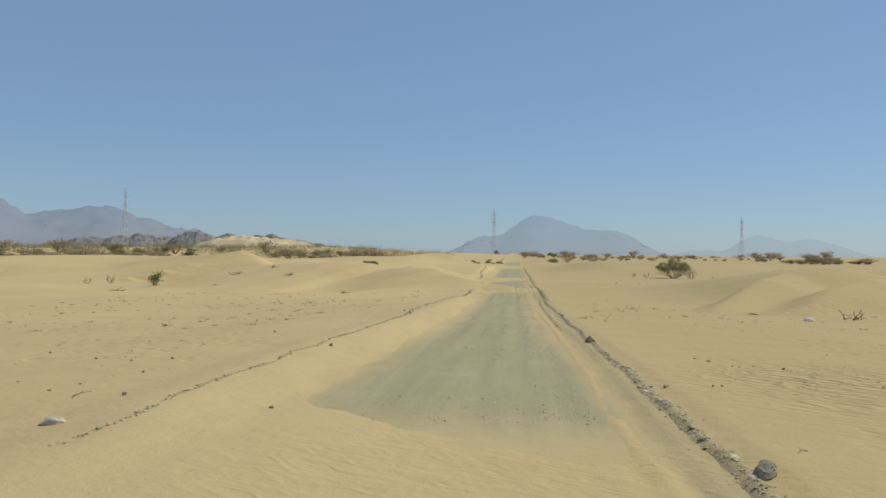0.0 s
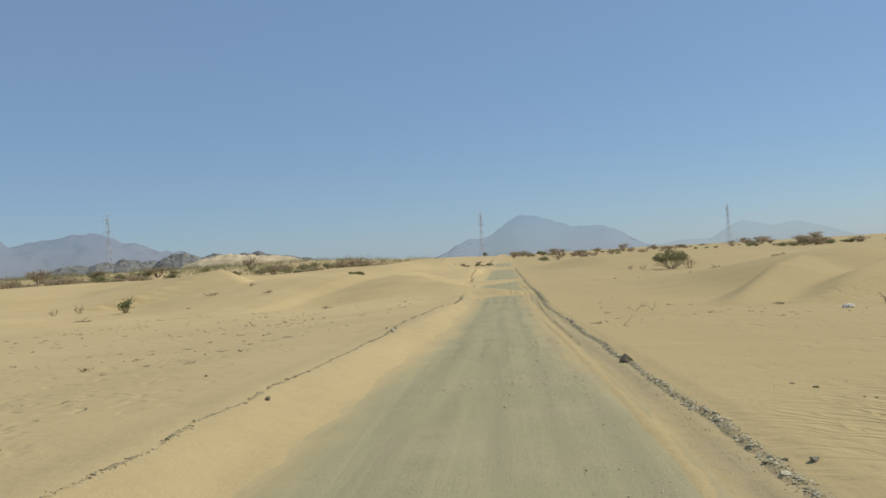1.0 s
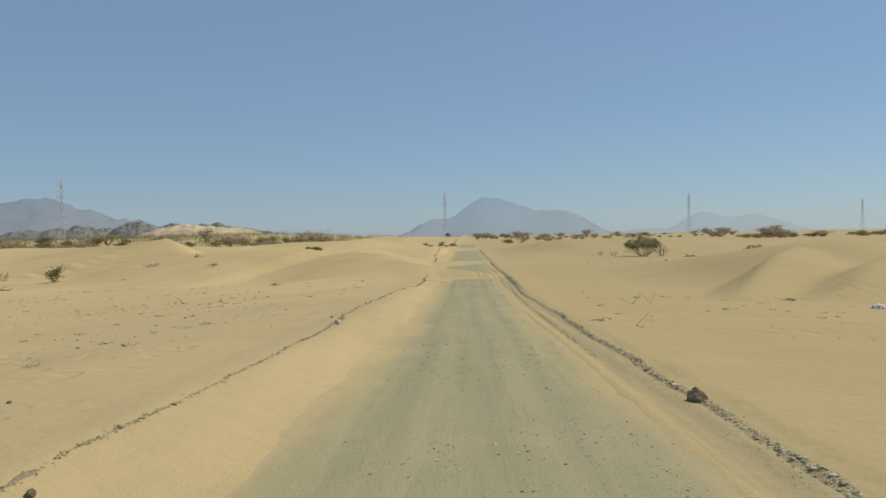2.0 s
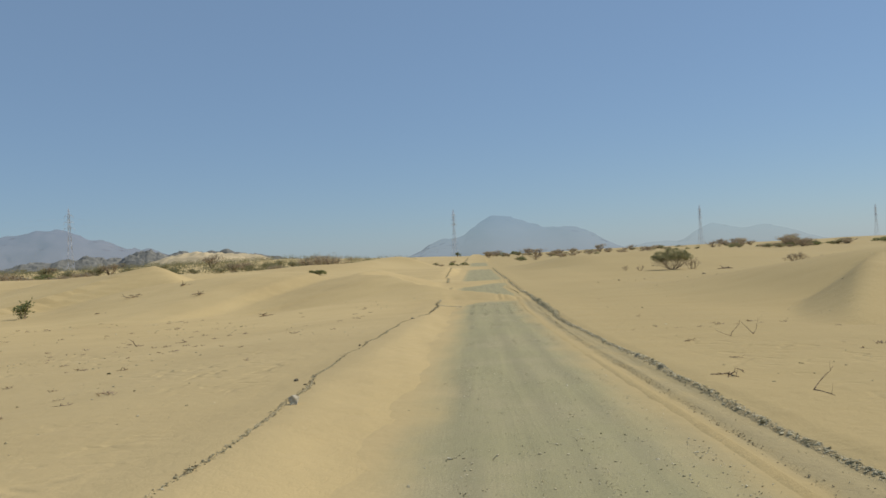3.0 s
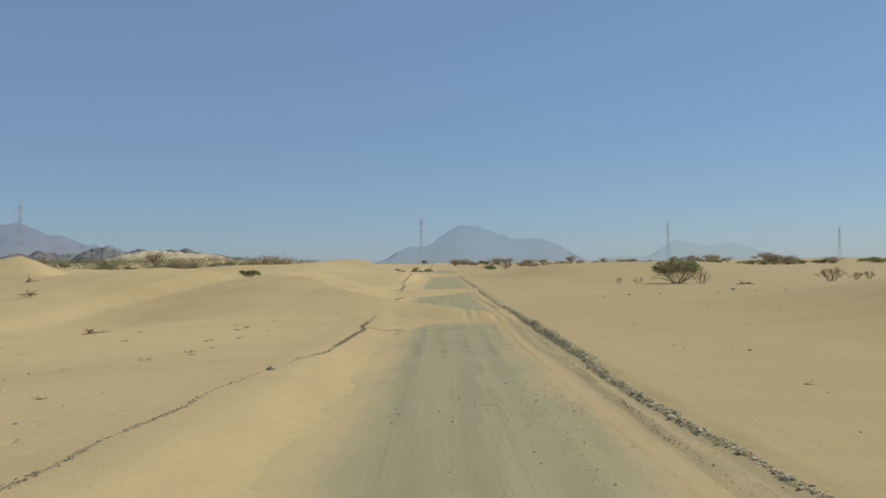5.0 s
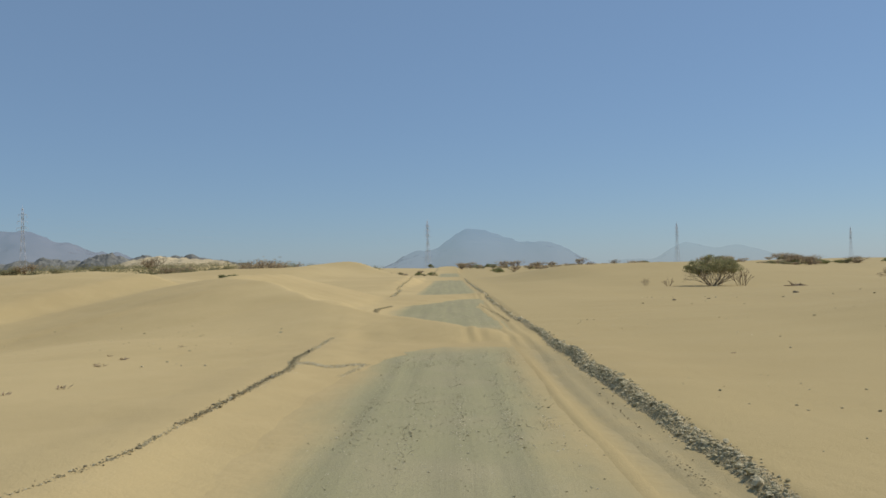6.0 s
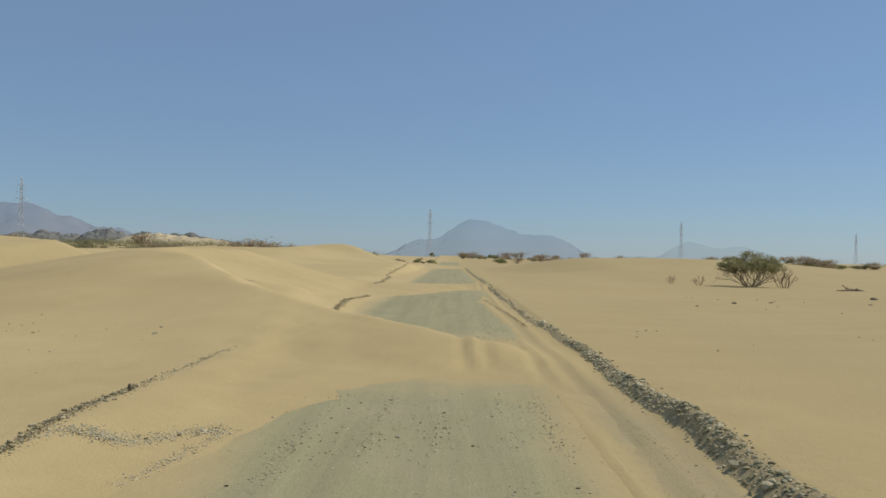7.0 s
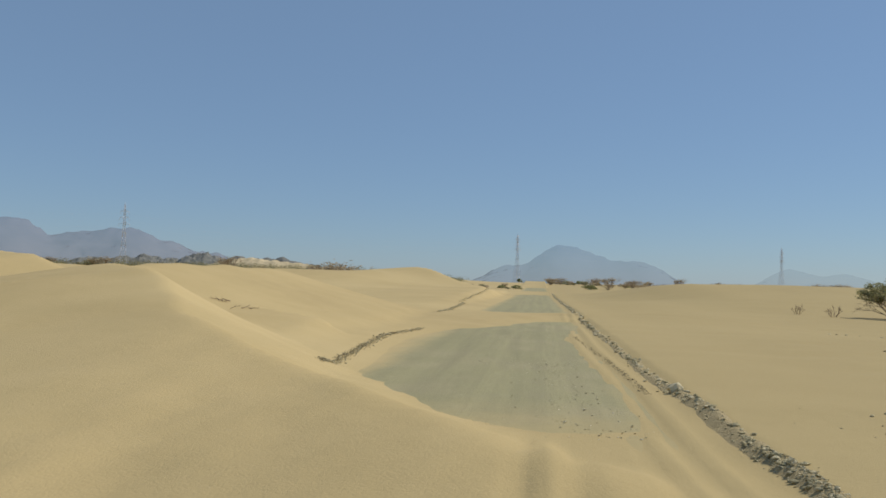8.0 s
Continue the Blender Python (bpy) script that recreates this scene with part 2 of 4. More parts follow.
def leaf_material(name, a, bcol):
    m, n, l, b = material(name, 0.7)
    geo = n.new("ShaderNodeNewGeometry")
    info = n.new("ShaderNodeObjectInfo")
    t = sums(n, l, "ADD", sums(n, l, "MULTIPLY", geo.outputs["Random Per Island"], 0.6), sums(n, l, "MULTIPLY", info.outputs["Random"], 0.4))
    col = ramp(n, l, t, (0.1, a), (0.9, bcol))
    l.new(col, b.inputs["Base Color"])
    tl = n.new("ShaderNodeBsdfTranslucent")
    l.new(col, tl.inputs["Color"])
    mx = n.new("ShaderNodeMixShader")
    mx.inputs[0].default_value = 0.6
    l.new(b.outputs[0], mx.inputs[1])
    l.new(tl.outputs[0], mx.inputs[2])
    l.new(mx.outputs[0], n["Material Output"].inputs["Surface"])
    return m


def plain_material(name, col, rough=0.8, spread=0.25, scale=9.0, metal=0.0):
    m, n, l, b = material(name, rough)
    p = place_node(n, l, own=True)
    lo = tuple(c * (1 - spread) for c in col)
    hi = tuple(min(1, c * (1 + spread)) for c in col)
    l.new(ramp(n, l, noise_node(n, l, p, scale, 5.0, 0.6), (0.3, lo), (0.7, hi)), b.inputs["Base Color"])
    b.inputs["Metallic"].default_value = metal
    bump(n, l, b, noise_node(n, l, p, scale * 3, 4.0), 0.01, 0.4)
    return m


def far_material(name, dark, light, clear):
    """Distant rock with haze built in: clear is the share of sky showing through."""
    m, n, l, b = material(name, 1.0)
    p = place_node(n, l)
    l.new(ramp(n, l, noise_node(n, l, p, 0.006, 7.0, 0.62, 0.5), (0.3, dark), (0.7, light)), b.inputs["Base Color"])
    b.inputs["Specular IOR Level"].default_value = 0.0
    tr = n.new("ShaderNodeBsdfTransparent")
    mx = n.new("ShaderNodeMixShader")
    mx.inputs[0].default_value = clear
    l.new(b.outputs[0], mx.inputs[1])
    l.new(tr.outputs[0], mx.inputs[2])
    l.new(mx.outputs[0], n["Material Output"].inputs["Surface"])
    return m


M_SAND = sand_material()
M_ROAD = road_material()
M_RUBBLE = rock_material("road_rubble", (0.28, 0.24, 0.135), (0.58, 0.50, 0.29), 14.0, 0.8, (0.74, 0.63, 0.40))
M_DARK = rock_material("dark_asphalt", (0.12, 0.10, 0.065), (0.32, 0.27, 0.175), 18.0, 0.2)
M_LIP = rock_material("weathered_asphalt", (0.22, 0.185, 0.11), (0.42, 0.35, 0.20), 14.0, 0.3)
M_CHIP = rock_material("pale_gravel", (0.40, 0.345, 0.21), (0.68, 0.60, 0.39), 9.0, 0.7, (0.80, 0.71, 0.48))
M_PALE = rock_material("pale_rock", (0.50, 0.455, 0.34), (0.80, 0.73, 0.56), 22.0, 0.3)
M_BANK = rock_material("gravelly_sand", (0.38, 0.305, 0.155), (0.54, 0.43, 0.22), 16.0)
M_ROCK = rock_material("grey_rock", (0.22, 0.195, 0.13), (0.52, 0.47, 0.33), 18.0, 0.25)
M_HILL = rock_material("dark_hill_rock", (0.11, 0.115, 0.105), (0.27, 0.26, 0.225), 0.16, 0.0)
M_HILLSAND = plain_material("hill_sand", (0.53, 0.43, 0.265), 0.95, 0.16, 0.05)
# bluish and purple tints put the air's haze into the rock colour
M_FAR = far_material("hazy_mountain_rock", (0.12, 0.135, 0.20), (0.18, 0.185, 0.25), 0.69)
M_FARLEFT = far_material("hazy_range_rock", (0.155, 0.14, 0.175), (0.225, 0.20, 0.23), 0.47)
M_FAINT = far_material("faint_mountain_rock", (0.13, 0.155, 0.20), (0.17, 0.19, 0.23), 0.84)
M_BARK = plain_material("acacia_bark", (0.40, 0.32, 0.22), 0.9, 0.35)
M_DEAD = plain_material("dead_wood", (0.27, 0.20, 0.125), 0.9, 0.4)
M_DRY = leaf_material("dry_twigs", (0.37, 0.30, 0.19), (0.53, 0.43, 0.285))
M_LEAF = leaf_material("acacia_leaves", (0.20, 0.20, 0.095), (0.37, 0.35, 0.175))
M_GREEN = leaf_material("green_shrub_leaves", (0.19, 0.205, 0.08), (0.33, 0.335, 0.15))
M_OLIVE = leaf_material("olive_scrub_leaves", (0.22, 0.21, 0.105), (0.38, 0.345, 0.185))
M_STEEL = plain_material("galvanised_steel", (0.56, 0.58, 0.62), 0.6, 0.12, 0.3, 0.1)
M_LITTER = plain_material("white_plastic", (0.80, 0.75, 0.64), 0.85, 0.2)


# ---- the lie of the land ----
def smooth(v, lo, hi):
    t = np.clip((np.asarray(v, float) - lo) / (hi - lo), 0, 1)
    return t * t * (3 - 2 * t)


def waves(x, y, size, seed, count=7):
    """Gentle, uneven swell between about -1 and 1."""
    r = np.random.RandomState(seed)
    out = 0 * (np.asarray(x, float) + np.asarray(y, float))
    for k in range(count):
        ang, ph, s = r.uniform(0, 6.283), r.uniform(0, 6.283), size * r.uniform(0.45, 1.6)
        out = out + np.sin((x * np.cos(ang) + y * np.sin(ang)) * 6.283 / s + ph) * (s / size) ** 0.7
    return out / count ** 0.5 / 1.1


ROAD_Y = (-20, 0, 10, 20, 30, 40, 50, 60, 75, 100, 150, 220, 300, 700)
ROAD_Z = (0.40, 0.24, 0.07, -0.22, -0.55, -0.85, -1.08, -1.2, -1.18, -1.1, -1.12, -0.5, 0.2, 1.8)


def road_z(y):
    y = np.asarray(y, float)
    return sum(np.interp(y + d, ROAD_Y, ROAD_Z) for d in (-5, -2.5, 0, 2.5, 5)) / 5


def ridge(x, y, cx, cy, turn, half, front, behind, high, keen=1.5):
    """A dune with its crest along a line through cx, cy: half its length, and how far it falls to the front and behind."""
    c, s = math.cos(radians(turn)), math.sin(radians(turn))
    u, v = (x - cx) * c + (y - cy) * s, -(x - cx) * s + (y - cy) * c
    w = np.where(v < 0, front, behind)
    return high * np.exp(-np.abs(v / w) ** keen) * np.exp(-np.abs(u / half) ** 2.4)


def crested(x, y, line, front, lee, keen=1.25):
    """A dune with a sharp crest along a line of x, y, height; the steep side lies to the left of the way along it.
    front, lee: how far it falls to either side where it is one metre high."""
    best, high, over = np.full(np.shape(x), 1e9), np.zeros(np.shape(x)), np.zeros(np.shape(x))
    for (x0, y0, h0), (x1, y1, h1) in zip(line, line[1:]):
        dx, dy = x1 - x0, y1 - y0
        t = np.clip(((x - x0) * dx + (y - y0) * dy) / (dx * dx + dy * dy), 0, 1)
        ex, ey = x - x0 - t * dx, y - y0 - t * dy
        far = np.hypot(ex, ey)
        near = far < best
        best = np.where(near, far, best)
        high = np.where(near, h0 + (h1 - h0) * t, high)
        over = np.where(near, dx * ey - dy * ex, over)
    reach = front * (0.15 + 0.95 * high) ** 1.2
    windward = 0.7 * np.clip(1 - best / (1.1 * reach), 0, 1) ** 1.25 + 0.3 * (1 - smooth(best, 0, reach))
    slip = np.clip(1 - best / (lee * (0.55 + 0.45 * high)), 0, 1) ** keen
    return high * np.where(over > 0, slip, windward)


def tongue(x, y):
    """The dune that comes in from the left and crosses the paving as a low tongue."""
    bend = 0.10 * waves(x, y, 3.4, 18, 5)
    return crested(x + bend, y + 0.7 * bend, TONGUE, 7.2, 2.6)


def edge_x(y):
    """The left edge of the bare paving, which widens beyond the tongue."""
    return -2.9 - np.interp(y, (68, 74.6, 79, 82, 84.6, 90), (0.0, 0.33, 0.68, 0.86, 0.45, 0.43))


def crust_x(y):
    """The thin crusted ridge of sand that runs along the right-hand wheel track."""
    return np.interp(y, (10, 28, 36, 42, 48, 51.5, 60), (1.40, 1.41, 1.44, 1.47, 1.58, 1.68, 1.80))


def track_x(y):
    """The right edge of the bare paving, drawn in where wheels have thrown up a strip of sand."""
    return np.interp(y, (66, 72.8, 75, 77, 80, 84, 90), (1.72, 1.64, 1.58, 1.50, 1.36, 1.15, 1.94))


def sand_on_road(x, y):
    """Depth of the sand over the paving; below nought the paving lies bare."""
    n1, n2 = waves(x, y, 3.0, 11), waves(x, y, 0.9, 12)
    wob = 0.30 * n1 + 0.10 * n2
    left = 0.07 * (edge_x(y) - x + 0.25 * wob * (1 - 0.7 * smooth(y, 70, 74)) + 0.20 * waves(x, y, 14.0, 15) * (0.3 + 0.7 * smooth(y, 14, 28)) * (1 - smooth(y, 66, 73)))
    right = 0.06 * (x - track_x(y) + 0.3 * wob * (1 - 0.8 * smooth(y, 68, 73) * (1 - smooth(y, 84, 90))))
    start = 0.03 * (7.6 - y + 0.5 * wob - 0.68 * (x + 1)) + 0.006 * waves(x, y, 0.9, 16) * smooth(-y, -9.5, -7.5)
    one = tongue(x, y) + 0.012 * n2 - 0.045
    foot = np.interp(x, (-3.5, -2.68, -2.25, -1.7, -1.15, 0.24, 1.28, 1.7), (57.5, 59.2, 61.0, 63.2, 64.3, 65.0, 65.1, 63.6))
    crest = np.interp(x, (-3.4, -1.6, -0.3, 0.6, 1.7), (70.4, 68.4, 67.1, 66.4, 65.8))
    apron = np.where(y < crest, np.minimum(0.018 * (y - foot + 0.5 * wob), 0.045), -1)
    tip = np.where((y >= crest) & (x > -0.6), np.minimum(0.025 * (np.interp(x, (-0.6, 0.2, 1.5, 2.0), (70.2, 69.2, 69.0, 68.8)) - y + 0.5 * wob), 0.05), -1)
    w2 = 2.7 + 1.0 * np.maximum(0.7 - x, 0)
    two = 0.24 * np.exp(-(np.abs(y - (95.8 + 0.7 * x + 0.6 * n1)) / w2) ** 2.2) - 0.05
    three = 0.20 * np.exp(-(np.abs(y - 178 + n1) / 11.0) ** 2) - 0.05
    far = 0.02 * (y - 236)
    slow = 0.06 * waves(y * 0, y, 15.0, 17, 5)
    thrown = 0.054 * np.exp(-((x - crust_x(y) - 0.4 * slow) / 0.07) ** 2) + 0.050 * np.exp(-((x - 1.13 - slow * 1.3) / 0.06) ** 2) - 0.040 + 0.005 * n2
    out = np.maximum.reduce([left, right, start, one, apron, tip, two, three, far, np.where(y < 66, thrown, -1)])
    crust = 0.013 * np.exp(-((x - crust_x(y) - 0.02 * n1) / 0.06) ** 2) - 0.02 * np.exp(-((x - 1.74) / 0.12) ** 2)
    ruts = crust * smooth(y, 22, 30) * (1 - smooth(y, 54, 60)) + 0.019 * np.sin((x - 0.1 * waves(y * 0, y, 16.0, 4)) * 17.0) * smooth(x, 0.9, 1.15) * (1 - smooth(x, 1.65, 1.95))
    cut = -0.035 * np.exp(-((x - 0.06 - 0.04 * n1) / 0.10) ** 2) - 0.04 * np.exp(-((x - 0.44 - 0.04 * n1) / 0.12) ** 2) + 0.025 * np.exp(-((x - 0.25 - 0.04 * n1) / 0.07) ** 2) - 0.03 * np.exp(-((x - 1.15) / 0.14) ** 2)
    return np.clip(out, -0.045, 1.2) + ruts * (out > -0.02) + cut * smooth(one, -0.04, 0.08)


def land(x, y):
    x, y = np.asarray(x, float), np.asarray(y, float)
    r = road_z(y)
    far = smooth(y, 160, 420)
    plain = r - 0.35 * smooth(np.abs(x + 1), 5, 16) * (1 - far) + 0.10 * waves(x, y, 22.0, 21) * smooth(np.abs(x + 1), 4, 12)
    plain = plain - 0.25 * smooth(y, 55, 75) * smooth(-x, 9, 18) * (1 - smooth(y, 90, 140))
    plain = plain + 0.016 * waves(x, y, 2.6, 22)
    plain = plain + 0.9 * far * waves(x, y, 160.0, 23) * smooth(np.abs(x), 20, 120) + 2.3 * smooth(y, 165, 330) * smooth(-x, 25, 110)
    d = np.zeros_like(plain)
    for args in DUNES:
        d = np.maximum(d, 0) + ridge(x, y, *args)
    aside = np.maximum(smooth(-x, 3.2, 6.2), smooth(x, 2.1, 4.2 + 12 * smooth(y, 92, 125)))
    d = d * aside
    for line, front, lee in CRESTS:
        d = np.maximum(d, crested(x, y, line, front, lee))
    off = plain + np.maximum(d, tongue(x, y))
    # higher sand at the outer lip of the right-hand rubble, level with the top of the windrow
    off = off + (0.05 + 0.09 * smooth(y, 44, 60) * (1 - 0.6 * smooth(y, 61, 66))) * smooth(x, 1.9, 2.25) * np.exp(-(np.maximum(x - 2.5, 0) / 1.3) ** 2) * (1 - smooth(y, 150, 200))
    bed = r + sand_on_road(x, y)
    k = smooth(x - edge_x(y), -1.7, -0.4) * (1 - smooth(x, 1.75, 2.2))
    # a low sand bank along the left edge, with the old kerb line of rubble on it
    rise = (0.17 - 0.06 * smooth(y, 49, 57)) * smooth(edge_x(y) - x + (0.14 * waves(x, y, 2.6, 24) + 0.07 * waves(x, y, 0.7, 25)) * (1 - smooth(y, 66, 72)) - 0.32 * (1 - smooth(y, 14, 24)), -0.6, 0.7) * (1 - smooth(-x, 3.7, 10)) * smooth(y, 3, 9) * (1 - smooth(y, 76, 92))
    return off * (1 - k) + bed * k + rise


# crest x, crest y, turn, half length, front, behind, height, keenness
DUNES = (
    (-62.5, 112.3, 12.8, 43.4, 16.5, 22.1, 2.75, 1.61),
    (-16.2, 161.0, -54.3, 11.5, 19.6, 1.8, 3.24, 1.33),
    (-34.5, 147.7, -11.4, 22.4, 21.7, 8.0, 1.26, 1.74),
    (-20.5, 90.0, -6.0, 11.5, 13.5, 9.0, 1.75, 2.2),
    (22.3, 60.95, 31.8, 8.2, 7.0, 11.8, 2.45, 1.7),
    (47.6, 77.35, 13.5, 23.4, 10.5, 19.0, 3.01, 1.56),
    (25.1, 153.3, -3.1, 28.1, 24.9, 24.9, 2.51, 1.83),
    (90.3, 167.2, -12.1, 42.6, 20.9, 26.2, 0.93, 1.80),
)
# x, y, height along the crest; windward reach, lee reach
TONGUE = ((-17.5, 86.0, 1.0), (-13.5, 83.0, 1.75), (-10.5, 80.0, 1.84), (-7.75, 76.8, 1.58), (-5.4, 73.6, 0.90), (-3.4, 71.0, 0.62), (-1.6, 68.9, 0.5), (-0.3, 67.5, 0.40), (0.5, 67.0, 0.32), (1.2, 66.6, 0.17), (1.9, 66.4, 0.02))
CRESTS = (
    (((-60.0, 108.0, 0.8), (-46.0, 103.0, 3.0), (-40.0, 100.5, 3.15), (-34.4, 98.6, 3.75), (-31.5, 95.0, 2.7), (-28.5, 90.5, 1.2), (-27.0, 88.0, 0.3)), 4.6, 4.6),
    (((-12.5, 106.0, 0.4), (-11.0, 99.0, 1.5), (-10.2, 92.0, 1.98), (-10.4, 87.0, 2.0), (-10.8, 83.0, 1.95), (-10.6, 80.0, 1.7)), 5.0, 4.9),
    (((-41.0, 92.0, 0.4), (-31.0, 89.0, 1.9), (-24.0, 87.0, 2.4), (-18.3, 85.2, 2.72), (-15.2, 84.0, 2.5), (-13.0, 83.2, 1.6)), 6.6, 4.0),
    (((10.5, 43.0, 0.25), (12.6, 47.0, 0.9), (15.5, 52.5, 1.9), (19.0, 58.5, 2.5), (24.0, 65.0, 0.8)), 3.0, 2.3),
    (((15.0, 43.5, 0.3), (18.0, 47.5, 1.4), (22.0, 52.0, 2.2), (27.0, 57.5, 2.2), (34.0, 63.0, 0.6)), 2.6, 4.0),
)


def spread(steps):
    """Grid lines from (start, end, step) runs; a step grows where two values are given."""
    out = [steps[0][0]]
    for lo, hi, s, grow in steps:
        v = lo
        while v < hi:
            v += s
            s *= grow
            out.append(min(v, hi))
    return np.array(out)


def mesh_object(name, verts, faces, mat, parent=None, label="", flat=False):
    me = bpy.data.meshes.new(name)
    me.from_pydata([tuple(v) for v in verts], [], [tuple(f) for f in faces])
    me.materials.append(mat)
    if not flat:
        me.polygons.foreach_set("use_smooth", [True] * len(me.polygons))
    me.update()
    ob = new(name, me)
    if parent:
        ob.parent = parent
    if label:
        ob["label"] = label
    return ob


def sheet(name, xs, ys, fn, mat, parent=None):
    gx, gy = np.meshgrid(xs, ys)
    gz = fn(gx, gy)
    nx, ny = len(xs), len(ys)
    i = (np.arange(ny - 1)[:, None] * nx + np.arange(nx - 1)[None]).ravel()
    return mesh_object(name, np.stack([gx.ravel(), gy.ravel(), gz.ravel()], 1).tolist(), np.stack([i, i + 1, i + nx + 1, i + nx], 1).tolist(), mat, parent)


right_x = spread([(0, 3.6, 0.09, 1.0), (3.6, 30, 0.12, 1.035), (30, 4600, 0.9, 1.13)])
left_x = spread([(0, 6.0, 0.09, 1.0), (6.0, 40, 0.12, 1.035), (40, 4600, 1.1, 1.13)])
ground_x = np.concatenate([-left_x[:0:-1], right_x])
ground_y = spread([(-14, 2, 0.5, 1.0), (2, 112, 0.24, 1.0), (112, 250, 0.45, 1.01), (250, 4800, 2.5, 1.09)])
ground = tagged(sheet("ground", ground_x, ground_y, land, M_SAND), "pale yellow wind-blown desert sand with low dunes", "ground", kind="structure")

road_x = np.arange(-4.05, 2.06, 0.15)
road_y = np.concatenate([np.arange(-12, 120, 0.5), np.arange(120, 262, 2.0)])
road = tagged(sheet("road", road_x, road_y, lambda x, y: road_z(y) + 0.006 * waves(x, y, 1.6, 31) - 0.012 * np.abs(x + 0.6), M_ROAD),
              "worn grey asphalt road half buried under drifting sand", "road", kind="structure")


# ---- mesh building ----
class Build:
    def __init__(self):
        self.v, self.f = [], []

    def tube(self, p, q, r0, r1, n=5):
        p, q = Vector(p), Vector(q)
        ax = (q - p).normalized()
        s = ax.orthogonal().normalized()
        t = ax.cross(s)
        k = len(self.v)
        for c, r in ((p, r0), (q, r1)):
            for i in range(n):
                w = 6.2832 * i / n
                self.v.append(c + (s * math.cos(w) + t * math.sin(w)) * r)
        for i in range(n):
            j = (i + 1) % n
            self.f.append((k + i, k + j, k + n + j, k + n + i))
        self.f.append(tuple(k + n - 1 - i for i in range(n)))
        self.f.append(tuple(k + n + i for i in range(n)))

    def leaf(self, p, way, side, long, wide):
        k = len(self.v)
        a, b = Vector(way).normalized(), Vector(side)
        b = (b - a * b.dot(a)).normalized()
        p = Vector(p)
        self.v += [p, p + a * long * 0.5 + b * wide, p + a * long, p + a * long * 0.5 - b * wide]
        self.f.append((k, k + 1, k + 2, k + 3))

    def done(self, name, mat, parent=None, label="", flat=False):
        return mesh_object(name, self.v, self.f, mat, parent, label, flat)


ICO = bmesh.new()
bmesh.ops.create_icosphere(ICO, subdivisions=1, radius=1.0)
ICO_V = np.array([v.co[:] for v in ICO.verts])
ICO_F = np.array([[v.index for v in f.verts] for f in ICO.faces])
ICO.free()


def stones(name, spots, mat, seed, tall=0.5):
    """One joined mesh of small angular stones; spots: x, y, z, size."""
    r = np.random.RandomState(seed)
    vs, fs = [], []
    for k, (x, y, z, s) in enumerate(spots):
        v = ICO_V * (1 + r.uniform(-0.32, 0.32, (len(ICO_V), 1))) * r.uniform(0.65, 1.35, 3) * (1, 1, tall) * s
        w = r.uniform(0, 6.28)
        c, sn = math.cos(w), math.sin(w)
        v = v @ np.array([[c, -sn, 0], [sn, c, 0], [0, 0, 1]])
        w = r.uniform(-0.5, 0.5)
        c, sn = math.cos(w), math.sin(w)
        v = v @ np.array([[1, 0, 0], [0, c, -sn], [0, sn, c]])
        vs.append(v + (x, y, z))
        fs.append(ICO_F + 12 * k)
    return mesh_object(name, np.concatenate(vs).tolist(), np.concatenate(fs).tolist(), mat, flat=True)


def place(x, y, up=0.0):
    return Vector((x, y, float(land(np.array(x), np.array(y))) + up))


def heights(spots):
    """Spots of x, y, lift, size set down on the sand or the bare paving."""
    p = np.array(spots, float)
    z = land(p[:, 0], p[:, 1])
    on = (p[:, 0] > edge_x(p[:, 1]) - 0.2) & (p[:, 0] < 2.05) & (p[:, 1] < 260)
    z = np.where(on, np.maximum(z, road_z(p[:, 1]) - 0.012 * np.abs(p[:, 0] + 0.6)), z)
    p[:, 2] += z
    return p.tolist()


# ---- rubble along the road ----
def windrow_x(y):
    return 1.83 + 0.04 * waves(y * 0, y, 26.0, 41, 5) + 0.03 * waves(y * 0, y, 3.0, 42, 5) + 0.11 * smooth(y, 26, 34) + 0.19 * smooth(y, 47, 55) * (1 - smooth(y, 67, 78))


def crack_x(y):
    return -3.63 - 0.10 * smooth(y, 19, 24) - 0.35 * smooth(y, 25, 34) + 0.64 * smooth(y, 46.0, 54) + 0.12 * np.exp(-((y - 59) / 1.4) ** 2) + 0.05 * waves(y * 0, y, 17.0, 43, 5) + 0.035 * waves(y * 0, y, 2.5, 44, 5)


def heavy(y):
    """How stout the right-hand windrow is: thin and low at first, a stout bank further on."""
    return 0.24 + 0.10 * waves(y * 0, y, 7.0, 48, 5) + 0.08 * waves(y * 0, y, 1.7, 51, 5) + 0.25 * (1 - smooth(y, 8.5, 11.5)) + 0.22 * smooth(y, 42, 48) + 0.46 * smooth(y, 50, 57) - 0.35 * smooth(y, 62, 68)


def bank(xs, ys):
    """The bank's core of compacted gravel under the loose stones."""
    off = (xs - windrow_x(ys)) / (0.09 + 0.06 * heavy(ys))
    return land(xs, ys) - 0.03 + (0.035 + 0.055 * heavy(ys)) * np.exp(-np.abs(off) ** 2) + (0.010 * waves(xs, ys, 0.8, 49) + 0.010 * waves(xs, ys, 0.3, 50)) * np.exp(-off ** 2)


